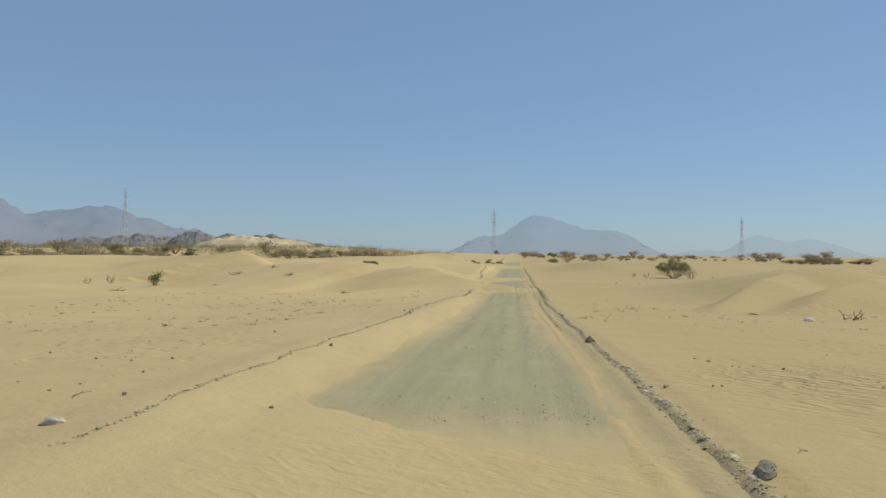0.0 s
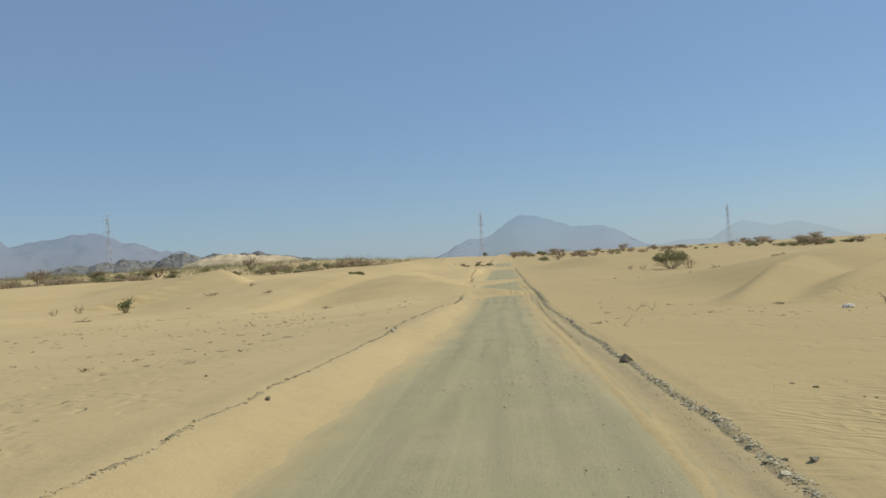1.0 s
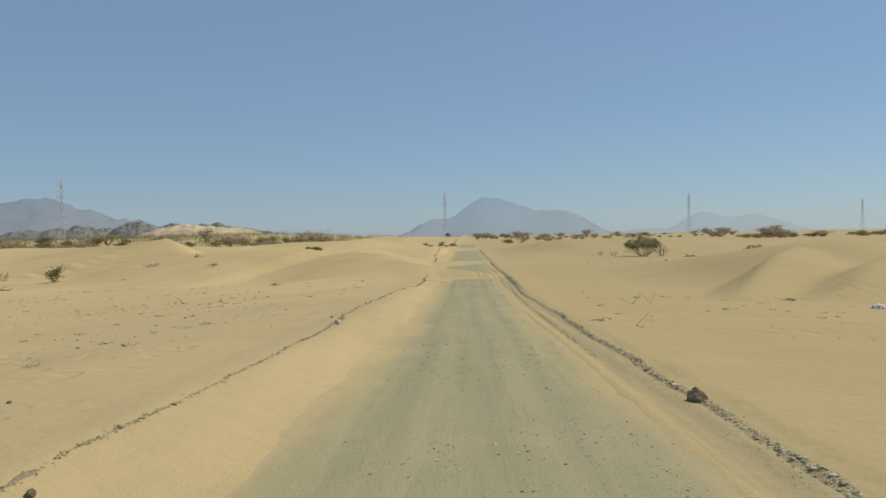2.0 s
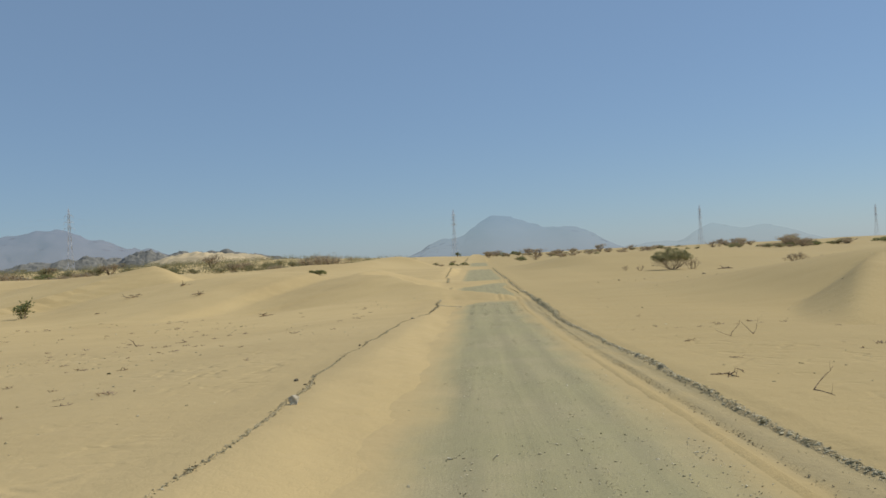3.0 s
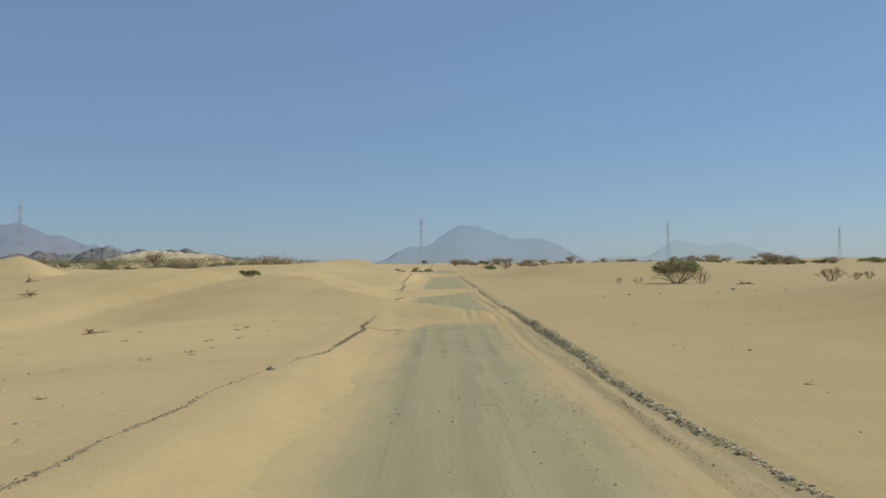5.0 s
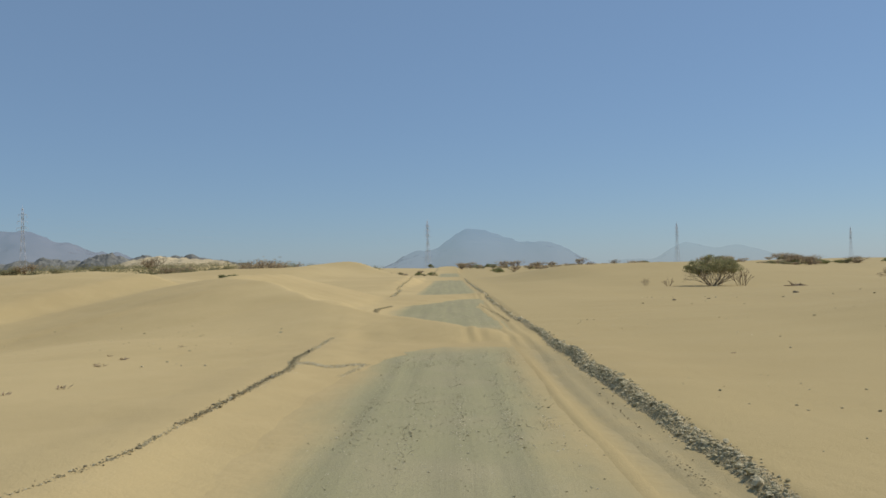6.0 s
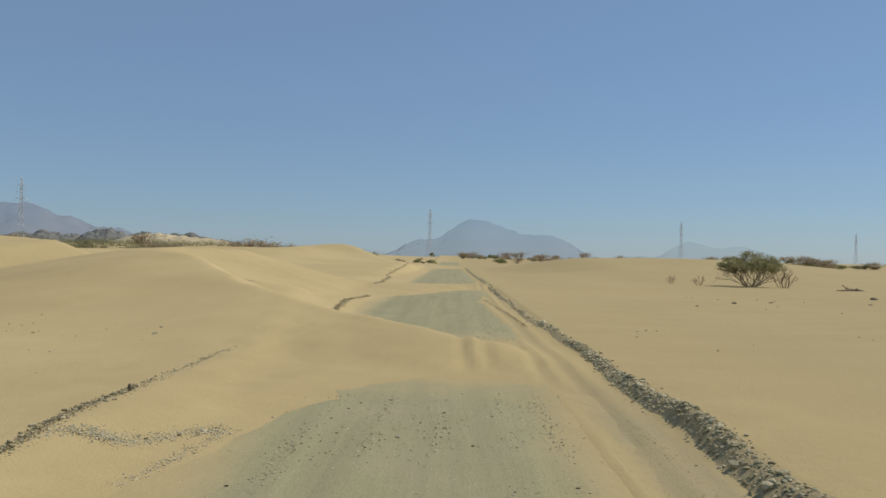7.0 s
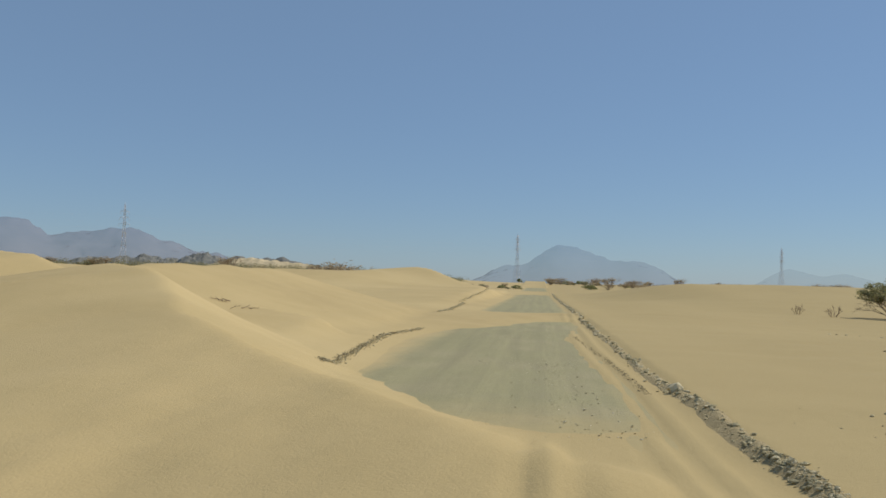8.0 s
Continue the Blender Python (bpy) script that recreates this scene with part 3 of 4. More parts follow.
rng = np.random.RandomState(5)
core_u, core_y = np.linspace(-0.36, 0.36, 19), np.arange(3.0, 175, 0.08)
gu, gy = np.meshgrid(core_u, core_y)
gx = windrow_x(gy) + gu
gz = bank(gx, gy)
k = (np.arange(len(core_y) - 1)[:, None] * 19 + np.arange(18)[None]).ravel()
tagged(mesh_object("rubble_bank", np.stack([gx.ravel(), gy.ravel(), gz.ravel()], 1).tolist(), np.stack([k, k + 1, k + 20, k + 19], 1).tolist(), M_BANK),
       "low grey-brown bank of compacted gravel along the road", "bank", kind="structure")
count = 17200
y = np.concatenate([rng.uniform(3.2, 50, 8200), rng.uniform(50, 69, 5600), rng.uniform(69, 170, 3400)])
y = np.where((y < 9.5) & (rng.uniform(0, 1, count) < 0.5), y + 45, y)
hv = np.clip(heavy(y), 0.05, 2)
x = windrow_x(y) + rng.normal(0, 1, count) * (0.028 + 0.055 * hv)
s = np.minimum(0.06, rng.lognormal(-4.68, 0.55, count)) * (0.85 + 0.25 * hv) * np.where(y > 69, 1.7, 1)
z = np.maximum(bank(x, y), land(x, y)) + s * 0.2
light = (rng.uniform(0, 1, count) < np.where(y < 14, 0.8, 0.5)) & (y < 47)
tagged(stones("loose_rubble", np.stack([x, y, z, s], 1)[~light].tolist(), M_RUBBLE, 6, 0.55), "broken asphalt and gravel lumps heaped along the road edge", "rubble", kind="stuff")
tagged(stones("loose_gravel", np.stack([x, y, z, s], 1)[light].tolist(), M_CHIP, 16, 0.4), "pale flat gravel flakes among the roadside rubble", "gravel", kind="stuff")

# the broken lip of old asphalt that carries the left-hand line of rubble
lip_u, lip_y = np.linspace(-0.07, 0.07, 9), np.arange(6.5, 66, 0.05)
gu, gy = np.meshgrid(lip_u, lip_y)
gx = crack_x(gy) + gu
show = np.clip(0.05 + 0.75 * waves(gy * 0, gy, 7.0, 45, 5) + 0.6 * waves(gy * 0, gy, 0.9, 63, 5), 0, 1.1)
gz = land(gx, gy) - 0.02 + (0.004 + 0.030 * show + 0.012 * waves(gx, gy, 0.25, 62) * show) * np.exp(-(gu / (0.022 + 0.022 * np.exp(-((gy - 61) / 2.5) ** 2))) ** 2)
k = (np.arange(len(lip_y) - 1)[:, None] * 9 + np.arange(8)[None]).ravel()
tagged(mesh_object("asphalt_lip", np.stack([gx.ravel(), gy.ravel(), gz.ravel()], 1).tolist(), np.stack([k, k + 1, k + 10, k + 9], 1).tolist(), M_LIP),
       "thin broken lip of old asphalt showing through the sand", "kerb", kind="structure")

spots = []
ys = np.concatenate([rng.uniform(6, 66.5, 7000), rng.uniform(56.5, 63, 1000)])
dense = waves(ys * 0, ys, 7.0, 45, 5)
cx = crack_x(ys)
for y, d, x in zip(ys, dense, cx):
    if (y < 54 and d < rng.uniform(-1.3, 0.9)) or (y > 62.6 and rng.uniform() < 0.7):
        continue
    s = min(0.045, rng.lognormal(-5.05, 0.5))
    wide = 0.022 + 0.028 * math.exp(-((y - 61.5) / 2.2) ** 2)
    spots.append((x + rng.normal(0, wide), y, s * 0.3, s))
for k in range(1500):
    y = rng.uniform(73.4, 85.4)
    s = min(0.035, rng.lognormal(-4.75, 0.45))
    spots.append((edge_x(y) - 0.02 + rng.normal(0, 0.05), y, rng.uniform(0, 0.03) + s * 0.3, s))
for lo, hi, x0 in ((95, 112, -4.1), (112, 150, -4.9)):
    for k in range(1300):
        y = rng.uniform(lo, hi)
        s = min(0.055, rng.lognormal(-4.4, 0.45))
        spots.append((x0 - 0.5 * (y - lo) / (hi - lo) + rng.normal(0, 0.07), y, rng.uniform(0, 0.03) + s * 0.3, s))
for k in range(3000):
    s = min(0.009, rng.lognormal(-5.6, 0.35))
    spots.append((1.66 + rng.normal(0, 0.09), rng.uniform(6, 62), s * 0.3, s))
tagged(stones("edge_rubble", heights(spots), M_RUBBLE, 7), "thin broken line of gravel and asphalt lumps at the sandy road edge", "rubble", kind="stuff")

spots = []
for y in np.concatenate([rng.uniform(24, 63, 1750), rng.uniform(54, 62.6, 800)]):
    if y < 54 and waves(np.array(0.0), np.array(y), 3.0, 64, 5) < rng.uniform(-0.5, 0.9):
        continue
    s = min(0.035, rng.lognormal(-4.95, 0.45))
    spots.append((crack_x(y) + rng.normal(0, 0.03), y, s * 0.3 + rng.uniform(0, 0.02), s))
for y in rng.uniform(73.6, 85.0, 700):
    s = min(0.045, rng.lognormal(-4.6, 0.45))
    spots.append((edge_x(y) - 0.06 + rng.normal(0, 0.04), y, s * 0.3 + rng.uniform(0, 0.03), s))
for y in rng.uniform(72.8, 84.5, 800):
    s = min(0.016, rng.lognormal(-5.2, 0.45))
    spots.append((track_x(y) + rng.normal(0, 0.03), y, s * 0.3, s))
for y in rng.uniform(23, 57, 1700):
    s = min(0.015, rng.lognormal(-5.35, 0.45))
    spots.append((crust_x(y) - 0.03 + rng.normal(0, 0.03), y, s * 0.3, s))
tagged(stones("dark_edge_rubble", heights(spots), M_LIP, 27), "dark crumbled asphalt along the broken edges of the road", "rubble", kind="stuff")

spots = []
for k in range(2600):
    u = rng.uniform(0, 1)
    s = min(0.024, rng.lognormal(-5.4, 0.5))
    spots.append((-3.35 + 1.2 * u + rng.normal(0, 0.06), 60.2 + 0.85 * u + 0.16 * math.sin(9 * u) + rng.normal(0, 0.10), s * 0.3, s))
for k in range(700):
    u = rng.uniform(0, 1)
    s = min(0.018, rng.lognormal(-5.5, 0.45))
    spots.append((-2.15 - 0.25 * u + rng.normal(0, 0.04), 61.0 - 1.6 * u, s * 0.3, s))
ys = rng.uniform(57, 66, 1500)
for y in ys:
    s = min(0.02, rng.lognormal(-5.2, 0.4))
    spots.append((crack_x(y) + rng.normal(0.03, 0.05), y, s * 0.3, s))
tagged(stones("pale_edge_gravel", heights(spots), M_CHIP, 17, 0.4), "fine pale gravel spread across the sandy road edge", "gravel", kind="stuff")

spots = []
for k in range(33000):
    y = rng.uniform(5, 68) if k < 22000 else (rng.uniform(53, 66) if k < 31000 else rng.uniform(70, 92))
    x = rng.choice([-1.45, -0.85, -0.25, 0.35, 0.8]) + 0.06 * math.sin(y * 0.31) + rng.normal(0, rng.choice([0.05, 0.22]))
    if not -2.7 < x < 1.5 or y < 8.3:
        continue
    s = min(0.02, rng.lognormal(-5.3, 0.45))
    spots.append((x, y, s * 0.3, s))
for k in range(420):
    s = min(0.028, rng.lognormal(-4.95, 0.45))
    y = rng.uniform(69.4, 77.5)
    spots.append((0.95 - 0.095 * (y - 69) + rng.normal(0, 0.26), y, s * 0.3, s))
for k in range(1500):
    s = min(0.026, rng.lognormal(-4.75, 0.35))
    spots.append((rng.choice([-1.35, -0.3, 0.3]) + rng.normal(0, 0.3), rng.uniform(9, 65), s * 0.3, s))
p = np.array(spots)
keep = waves(p[:, 0], p[:, 1], 5.0, 46) > rng.uniform(-0.9, 1.1, len(p))
keep = keep & (sand_on_road(p[:, 0], p[:, 1]) < 0.0)
dull = rng.uniform(0, 1, len(p)) < 0.22
tagged(stones("dark_road_gravel", heights(p[keep & dull]), M_RUBBLE, 18, 0.45), "dark asphalt crumbs scattered over the worn road", "gravel", kind="stuff")
tagged(stones("road_gravel", heights(p[keep & ~dull]), M_CHIP, 8, 0.4), "loose gravel chips scattered over the worn asphalt", "gravel", kind="stuff")

spots = []
for k in range(4600):
    x = rng.uniform(-34, -4.9) if rng.uniform() < 0.62 else rng.uniform(2.8, 22)
    s = min(0.045, rng.lognormal(-4.2, 0.45))
    spots.append((x, rng.uniform(6, 72), s * 0.2, s))
for lo_x, hi_x, lo_y, hi_y, many, big in ((-19, -7, 22, 50, 260, 0.042), (-30, -12, 45, 66, 200, 0.055), (3.6, 6.5, 31, 42, 60, 0.018), (9, 22, 33, 42, 150, 0.04), (8, 22, 76, 96, 50, 0.06)):
    for k in range(many):
        s = big * rng.uniform(0.35, 1.1)
        spots.append((rng.uniform(lo_x, hi_x), rng.uniform(lo_y, hi_y), s * 0.2, s))
p = np.array(spots)
keep = waves(p[:, 0], p[:, 1], 9.0, 47) > rng.uniform(-0.4, 1.1, len(p))
tagged(stones("scattered_pebbles", heights(p[keep]), M_RUBBLE, 9), "small dark pebbles scattered over the sand", "pebbles", kind="stuff")


b = Build()
r = random.Random(19)
for k in range(520):
    if k < 440:
        x, y = r.uniform(-30, -6.5), r.uniform(20, 66)
    else:
        x, y = r.uniform(4, 24), r.uniform(30, 44)
    if waves(np.array(x), np.array(y), 8.0, 61) < r.uniform(-0.8, 0.9):
        continue
    foot, size = place(x, y), r.uniform(0.05, 0.15)
    for j in range(14):
        w = r.uniform(0, 6.283)
        out = Vector((math.cos(w), math.sin(w), r.uniform(0.05, 0.7)))
        b.leaf(foot + Vector((r.uniform(-1, 1), r.uniform(-1, 1), 0)) * size * 0.8, out, Vector((-out.y, out.x, 0.5)), size * r.uniform(0.5, 1.3), size * r.uniform(0.05, 0.13))
tagged(b.done("dry_tufts", M_DEAD), "scattered tufts of dead brown grass on sand", "dry grass", kind="stuff")


def rock(x, y, sx, sy, sz, turn, seed, label, mat=None):
    bm = bmesh.new()
    bmesh.ops.create_icosphere(bm, subdivisions=3, radius=1.0)
    r = random.Random(seed)
    cuts = [(Vector((r.uniform(-1, 1), r.uniform(-1, 1), r.uniform(-0.4, 1))).normalized(), r.uniform(0.45, 0.75)) for _ in range(11)]
    for v in bm.verts:
        for nrm, d in cuts:
            over = v.co.dot(nrm) - d
            if over > 0:
                v.co -= nrm * over
        v.co += v.co.normalized() * (noise.noise(v.co * 2.5 + Vector((seed, 0, 0))) * 0.16 + noise.noise(v.co * 7 + Vector((seed, 0, 0))) * 0.06)
        v.co = Vector((v.co.x * sx, v.co.y * sy, v.co.z * sz))
    me = bpy.data.meshes.new("rock")
    bm.to_mesh(me)
    bm.free()
    me.materials.append(mat or M_ROCK)
    ob = new("rock", me)
    base = max(place(x, y).z, float(road_z(y)) if -2.5 < x < 1.2 else -9)
    ob.matrix_world = pose(x, y, base + sz * 0.42, 0, 0, turn)
    return tagged(ob, label, "rock", "loose rocks beside the road")


DARK = M_DARK
ROCKS_ON_RUBBLE = (
    (1.97, 6.33, 0.15, 0.12, 0.105, 20, "angular grey rock on the rubble at the road edge", M_ROCK),
    (1.80, 18.8, 0.15, 0.13, 0.135, 30, "dark pointed asphalt block on the rubble", DARK),
    (1.80, 21.2, 0.06, 0.05, 0.045, 0, "broken grey asphalt lump in the rubble", M_ROCK),
    (1.95, 33.8, 0.085, 0.07, 0.06, 60, "grey asphalt slab piece on the rubble", M_ROCK),
    (1.95, 31.6, 0.10, 0.09, 0.08, 20, "grey stone in the rubble line", M_ROCK),
)
ROCKS_AT_LEFT_EDGE = (
    (-4.24, 7.00, 0.15, 0.09, 0.06, 10, "flat pale grey rock lying in the sand", M_PALE),
    (-2.73, 8.82, 0.035, 0.03, 0.028, 0, "small dark stone on the sandy road", DARK),
    (-3.48, 14.94, 0.05, 0.04, 0.045, 0, "dark stone at the sandy road edge", DARK),
    (-3.64, 27.78, 0.095, 0.08, 0.09, 50, "pale blue-grey rock beside the road edge", M_PALE),
    (-3.94, 29.77, 0.028, 0.025, 0.022, 0, "dark asphalt lump at the road edge", DARK),
    (-4.24, 30.46, 0.05, 0.04, 0.035, 15, "rounded brown rock in the sand", DARK),
    (-4.21, 37.33, 0.05, 0.04, 0.04, 70, "dark stone beside the road edge", DARK),
    (-3.83, 48.90, 0.10, 0.08, 0.06, 0, "pale lump of rubble at the road edge", M_ROCK),
    (-3.45, 62.25, 0.03, 0.03, 0.06, 0, "short dark upright stone in the rubble", DARK),
    (-3.36, 58.3, 0.05, 0.04, 0.04, 0, "light grey stone in the rubble", M_ROCK),
    (-4.26, 8.40, 0.04, 0.03, 0.03, 30, "dark splinter of stone on the sand", DARK),
)
STONES_ON_SAND = (
    (2.10, 11.1, 0.065, 0.05, 0.034, 40, "small dark brown rock beside the rubble", M_ROCK),
    (2.75, 11.2, 0.022, 0.02, 0.02, 10, "dark brown stone half sunk in sand", DARK),
    (19.6, 91.2, 0.24, 0.16, 0.09, 0, "dark flat stone on the sand", DARK),
    (13.5, 88.0, 0.11, 0.08, 0.05, 0, "dark stone on the sand", DARK),
    (10.6, 84.2, 0.12, 0.08, 0.06, 0, "dark stone on open sand", DARK),
    (2.05, 8.7, 0.013, 0.012, 0.01, 0, "small dark stone on the sand", DARK),
    (2.9, 11.3, 0.025, 0.02, 0.02, 0, "small dark stone on rippled sand", DARK),
    (4.6, 14.0, 0.03, 0.03, 0.025, 0, "small dark stone on rippled sand", DARK),
    (-5.09, 10.54, 0.03, 0.025, 0.02, 0, "small dark stone on the sand", DARK),
    (-8.44, 13.8, 0.03, 0.025, 0.02, 0, "small dark stone on the sand", DARK),
    (-6.79, 12.4, 0.03, 0.025, 0.02, 0, "small dark stone on the sand", DARK),
    (-5.91, 11.84, 0.03, 0.025, 0.02, 0, "small dark stone on the sand", DARK),
    (-5.67, 18.44, 0.04, 0.03, 0.03, 0, "small dark stone on the sand", DARK),
)
for x, y, sx, sy, sz, turn, label, mat in ROCKS_ON_RUBBLE + ROCKS_AT_LEFT_EDGE + STONES_ON_SAND:
    rock(x, y, sx, sy, sz, turn, int(abs(x * 7 + y * 13) * 10) % 997, label, mat)


# ---- plants ----
def grow(b, leaves, p, way, length, radius, depth, r, spec, dome=None, bare=0.0):
    """A limb that bends, forks and ends in twigs with leaves. spec: fork spread, leaf size, leaves a twig, upward pull."""
    fan, leaf, count, lift = spec
    segs = 3 if depth > 1 else 2
    for k in range(segs):
        way = (way + Vector((r.uniform(-1, 1), r.uniform(-1, 1), r.uniform(-0.6, 0.8) + lift)) * 0.22).normalized()
        q = p + way * length / segs
        if dome:
            over = math.sqrt((q.x / dome[0]) ** 2 + (q.y / dome[0]) ** 2 + (max(q.z, 0) / dome[1]) ** 2)
            if over > 1:
                q = p.lerp(q / over, 0.9)
        b.tube(p, q, radius * (1 - 0.25 * k / segs), radius * (1 - 0.25 * (k + 1) / segs), 5 if depth > 2 else 3)
        p = q
        if depth <= 3 and count:
            for _ in range(count if depth < 2 else (count + 1) // depth):
                w = Vector((r.uniform(-1, 1), r.uniform(-1, 1), r.uniform(-0.5, 0.9)))
                c = p + w * length * 0.55
                if bare and noise.noise(c * 1.15) < -0.28:
                    continue
                if c.z < bare * (0.6 + 0.28 * math.hypot(c.x, c.y)):
                    continue
                leaves.leaf(c, Vector((r.uniform(-1, 1), r.uniform(-1, 1), r.uniform(-0.3, 0.6))), Vector((r.uniform(-1, 1), r.uniform(-1, 1), 1)), leaf * r.uniform(0.6, 1.5), leaf * r.uniform(0.16, 0.34))
    if depth == 0:
        return
    for _ in range(r.choice((2, 3, 3)) if depth > 1 else 3):
        w = (way + Vector((r.uniform(-1, 1), r.uniform(-1, 1), r.uniform(-0.7, 0.7))) * fan).normalized()
        grow(b, leaves, p, w, length * r.uniform(0.55, 0.85), radius * 0.62, depth - 1, r, spec, dome, bare)


def shrub(name, stems, length, lean, depth, radius, spec, seed, bark, leafy, label, category, crown_label="", joined=False, dome=None, bare=0.0):
    r = random.Random(seed)
    root = tagged(new(name), label, category)
    b, leaves = Build(), Build()
    for k in range(stems):
        w = 6.283 * (k + r.uniform(-0.35, 0.35)) / stems
        out = lean * r.uniform(0.45, 1.15)
        way = Vector((math.cos(w) * out, math.sin(w) * out, 1)).normalized()
        grow(b, leaves, Vector((math.cos(w), math.sin(w), 0)) * radius * (1.5 if joined else r.uniform(2, 8)) - Vector((0, 0, 0.1)), way, length * r.uniform(0.75, 1.1), radius * r.uniform(0.7, 1.1), depth, r, spec, dome, bare)
        if not joined:
            b.done("stem", bark, root)
            b = Build()
    if joined:
        b.done("wood", bark, root)
    if leaves.f:
        leaves.done("crown", leafy, root, crown_label)
    return root


def at(x, y, turn=0.0, size=1.0, up=0.0, flat=1.0):
    return Matrix.Translation(place(x, y, up)) @ pose(0, 0, 0, 0, 0, turn) @ Matrix.Diagonal((size, size, size * flat, 1))


acacia = shrub("acacia_bush", 28, 1.12, 1.75, 4, 0.040, (0.62, 0.105, 4, 0.10), 4, M_BARK, M_LEAF, "wide grey-green acacia bush with bare stems on sand", "bush", "fine grey-green leaves", dome=(3.15, 2.7), bare=1.0)
acacia.matrix_world = at(22.2, 113.5, 30, 0.93)

dead_small = shrub("dead_shrub", 9, 0.36, 0.7, 2, 0.018, (0.6, 0.1, 0, 0.1), 12, M_DEAD, M_DRY, "small leafless brown shrub standing in sand", "shrub")
dead_small.matrix_world = at(17.3, 117.0, 0, 0.95)
for x, y, turn, s in ((18.5, 114.0, 80, 1.1), (24.4, 112.6, 10, 2.1), (-43.5, 82, 20, 1.3), (-44.5, 79, 140, 1.0)):
    copy_thing(dead_small, at(x, y, turn, s))

bare = shrub("bare_bush", 9, 0.8, 0.75, 3, 0.05, (0.7, 0.10, 2, 0.1), 21, M_DEAD, M_DRY, "nearly leafless brown bush on a dune", "bush", "sparse dry brown leaves")
bare.matrix_world = at(34.0, 106.5, 0, 0.75)
for x, y, turn, s in ((39.2, 112.0, 60, 0.6), (42.8, 116.5, 200, 0.6)):
    copy_thing(bare, at(x, y, turn, s))

green = shrub("green_shrub", 10, 0.55, 1.3, 3, 0.035, (0.8, 0.16, 6, -0.02), 31, M_BARK, M_GREEN, "low spreading bright green desert shrub", "shrub", "dense bright green leaves")
green.matrix_world = at(-23.8, 129.3, 0, 1.0, 0, 0.6)

sapling = shrub("desert_sapling", 7, 0.8, 0.38, 1, 0.035, (0.4, 0.20, 8, 0.5), 41, M_BARK, M_GREEN, "small upright green plant alone on flat sand", "plant", "narrow green leaves")
sapling.matrix_world = at(-36.4, 77.6, 0, 0.95)


def branch_heap(seed, label, arms, length, thick, wide=0.0, rise=0.1):
    """A dead branch that lies on the sand with crooked side arms."""
    r = random.Random(seed)
    root = tagged(new("dead_branch"), label, "branch", "dead branches on the sand")
    for k in range(arms):
        b = Build()
        p = Vector((r.uniform(-1, 1) * wide, r.uniform(-1, 1) * wide * 0.6, thick * 0.5))
        w = r.uniform(0, 6.283)
        way = Vector((math.cos(w), math.sin(w) * 0.6, r.uniform(rise - 0.12, rise + 0.12 + 0.45 * (rise > 0.2))))
        rad = thick * r.uniform(0.5, 1)
        for s in range(5):
            way = (way + Vector((r.uniform(-0.5, 0.5), r.uniform(-0.5, 0.5), r.uniform(-0.35, 0.25) + 0.12 * (rise > 0.2)))).normalized()
            q = p + way * length / 5 * r.uniform(0.7, 1.2)
            q.z = max(q.z, thick * 0.3)
            b.tube(p, q, rad, rad * 0.8, 5)
            if s in (1, 3):
                u = (way + Vector((r.uniform(-1, 1), r.uniform(-1, 1), r.uniform(0, 0.8)))).normalized()
                b.tube(q, q + u * length * 0.28, rad * 0.6, rad * 0.2, 4)
            p, rad = q, rad * 0.78
        b.done("limb", M_DEAD, root)
    return root


BRANCHES_LEFT = (
    (-21.7, 75.8, 3, 1.1, 0.035, 70, "grey dead branch at the foot of a dune"),
    (-25.8, 83.4, 3, 1.1, 0.035, 0, "grey dead branch on the dune slope"),
    (-14.2, 65.6, 2, 1.2, 0.03, 110, "thin dead branch at the foot of a dune"),
    (-29.0, 80.6, 4, 1.5, 0.03, 30, "spreading dead twigs on the sand"),
    (-35.9, 69.0, 5, 1.1, 0.035, 0, "flattened tuft of dead twigs"),
    (-28.5, 73.8, 3, 0.6, 0.03, 10, "small tuft of dead twigs"),
    (-29.1, 81.8, 3, 0.9, 0.03, 0, "dead twigs on the dune slope"),
    (-12.2, 46.9, 2, 0.45, 0.02, 0, "small dead twig on flat sand"),
    (-14.1, 46.9, 2, 0.4, 0.02, 60, "small dead twig on flat sand"),
    (-7.75, 80.8, 4, 0.36, 0.010, 0, "dry twigs in the sand hollow"),
    (-7.1, 80.1, 4, 0.30, 0.010, 60, "broken dry twigs in the sand hollow"),
    (-4.85, 8.40, 2, 0.2, 0.009, 0, "dark splinter of wood on the sand"),
)
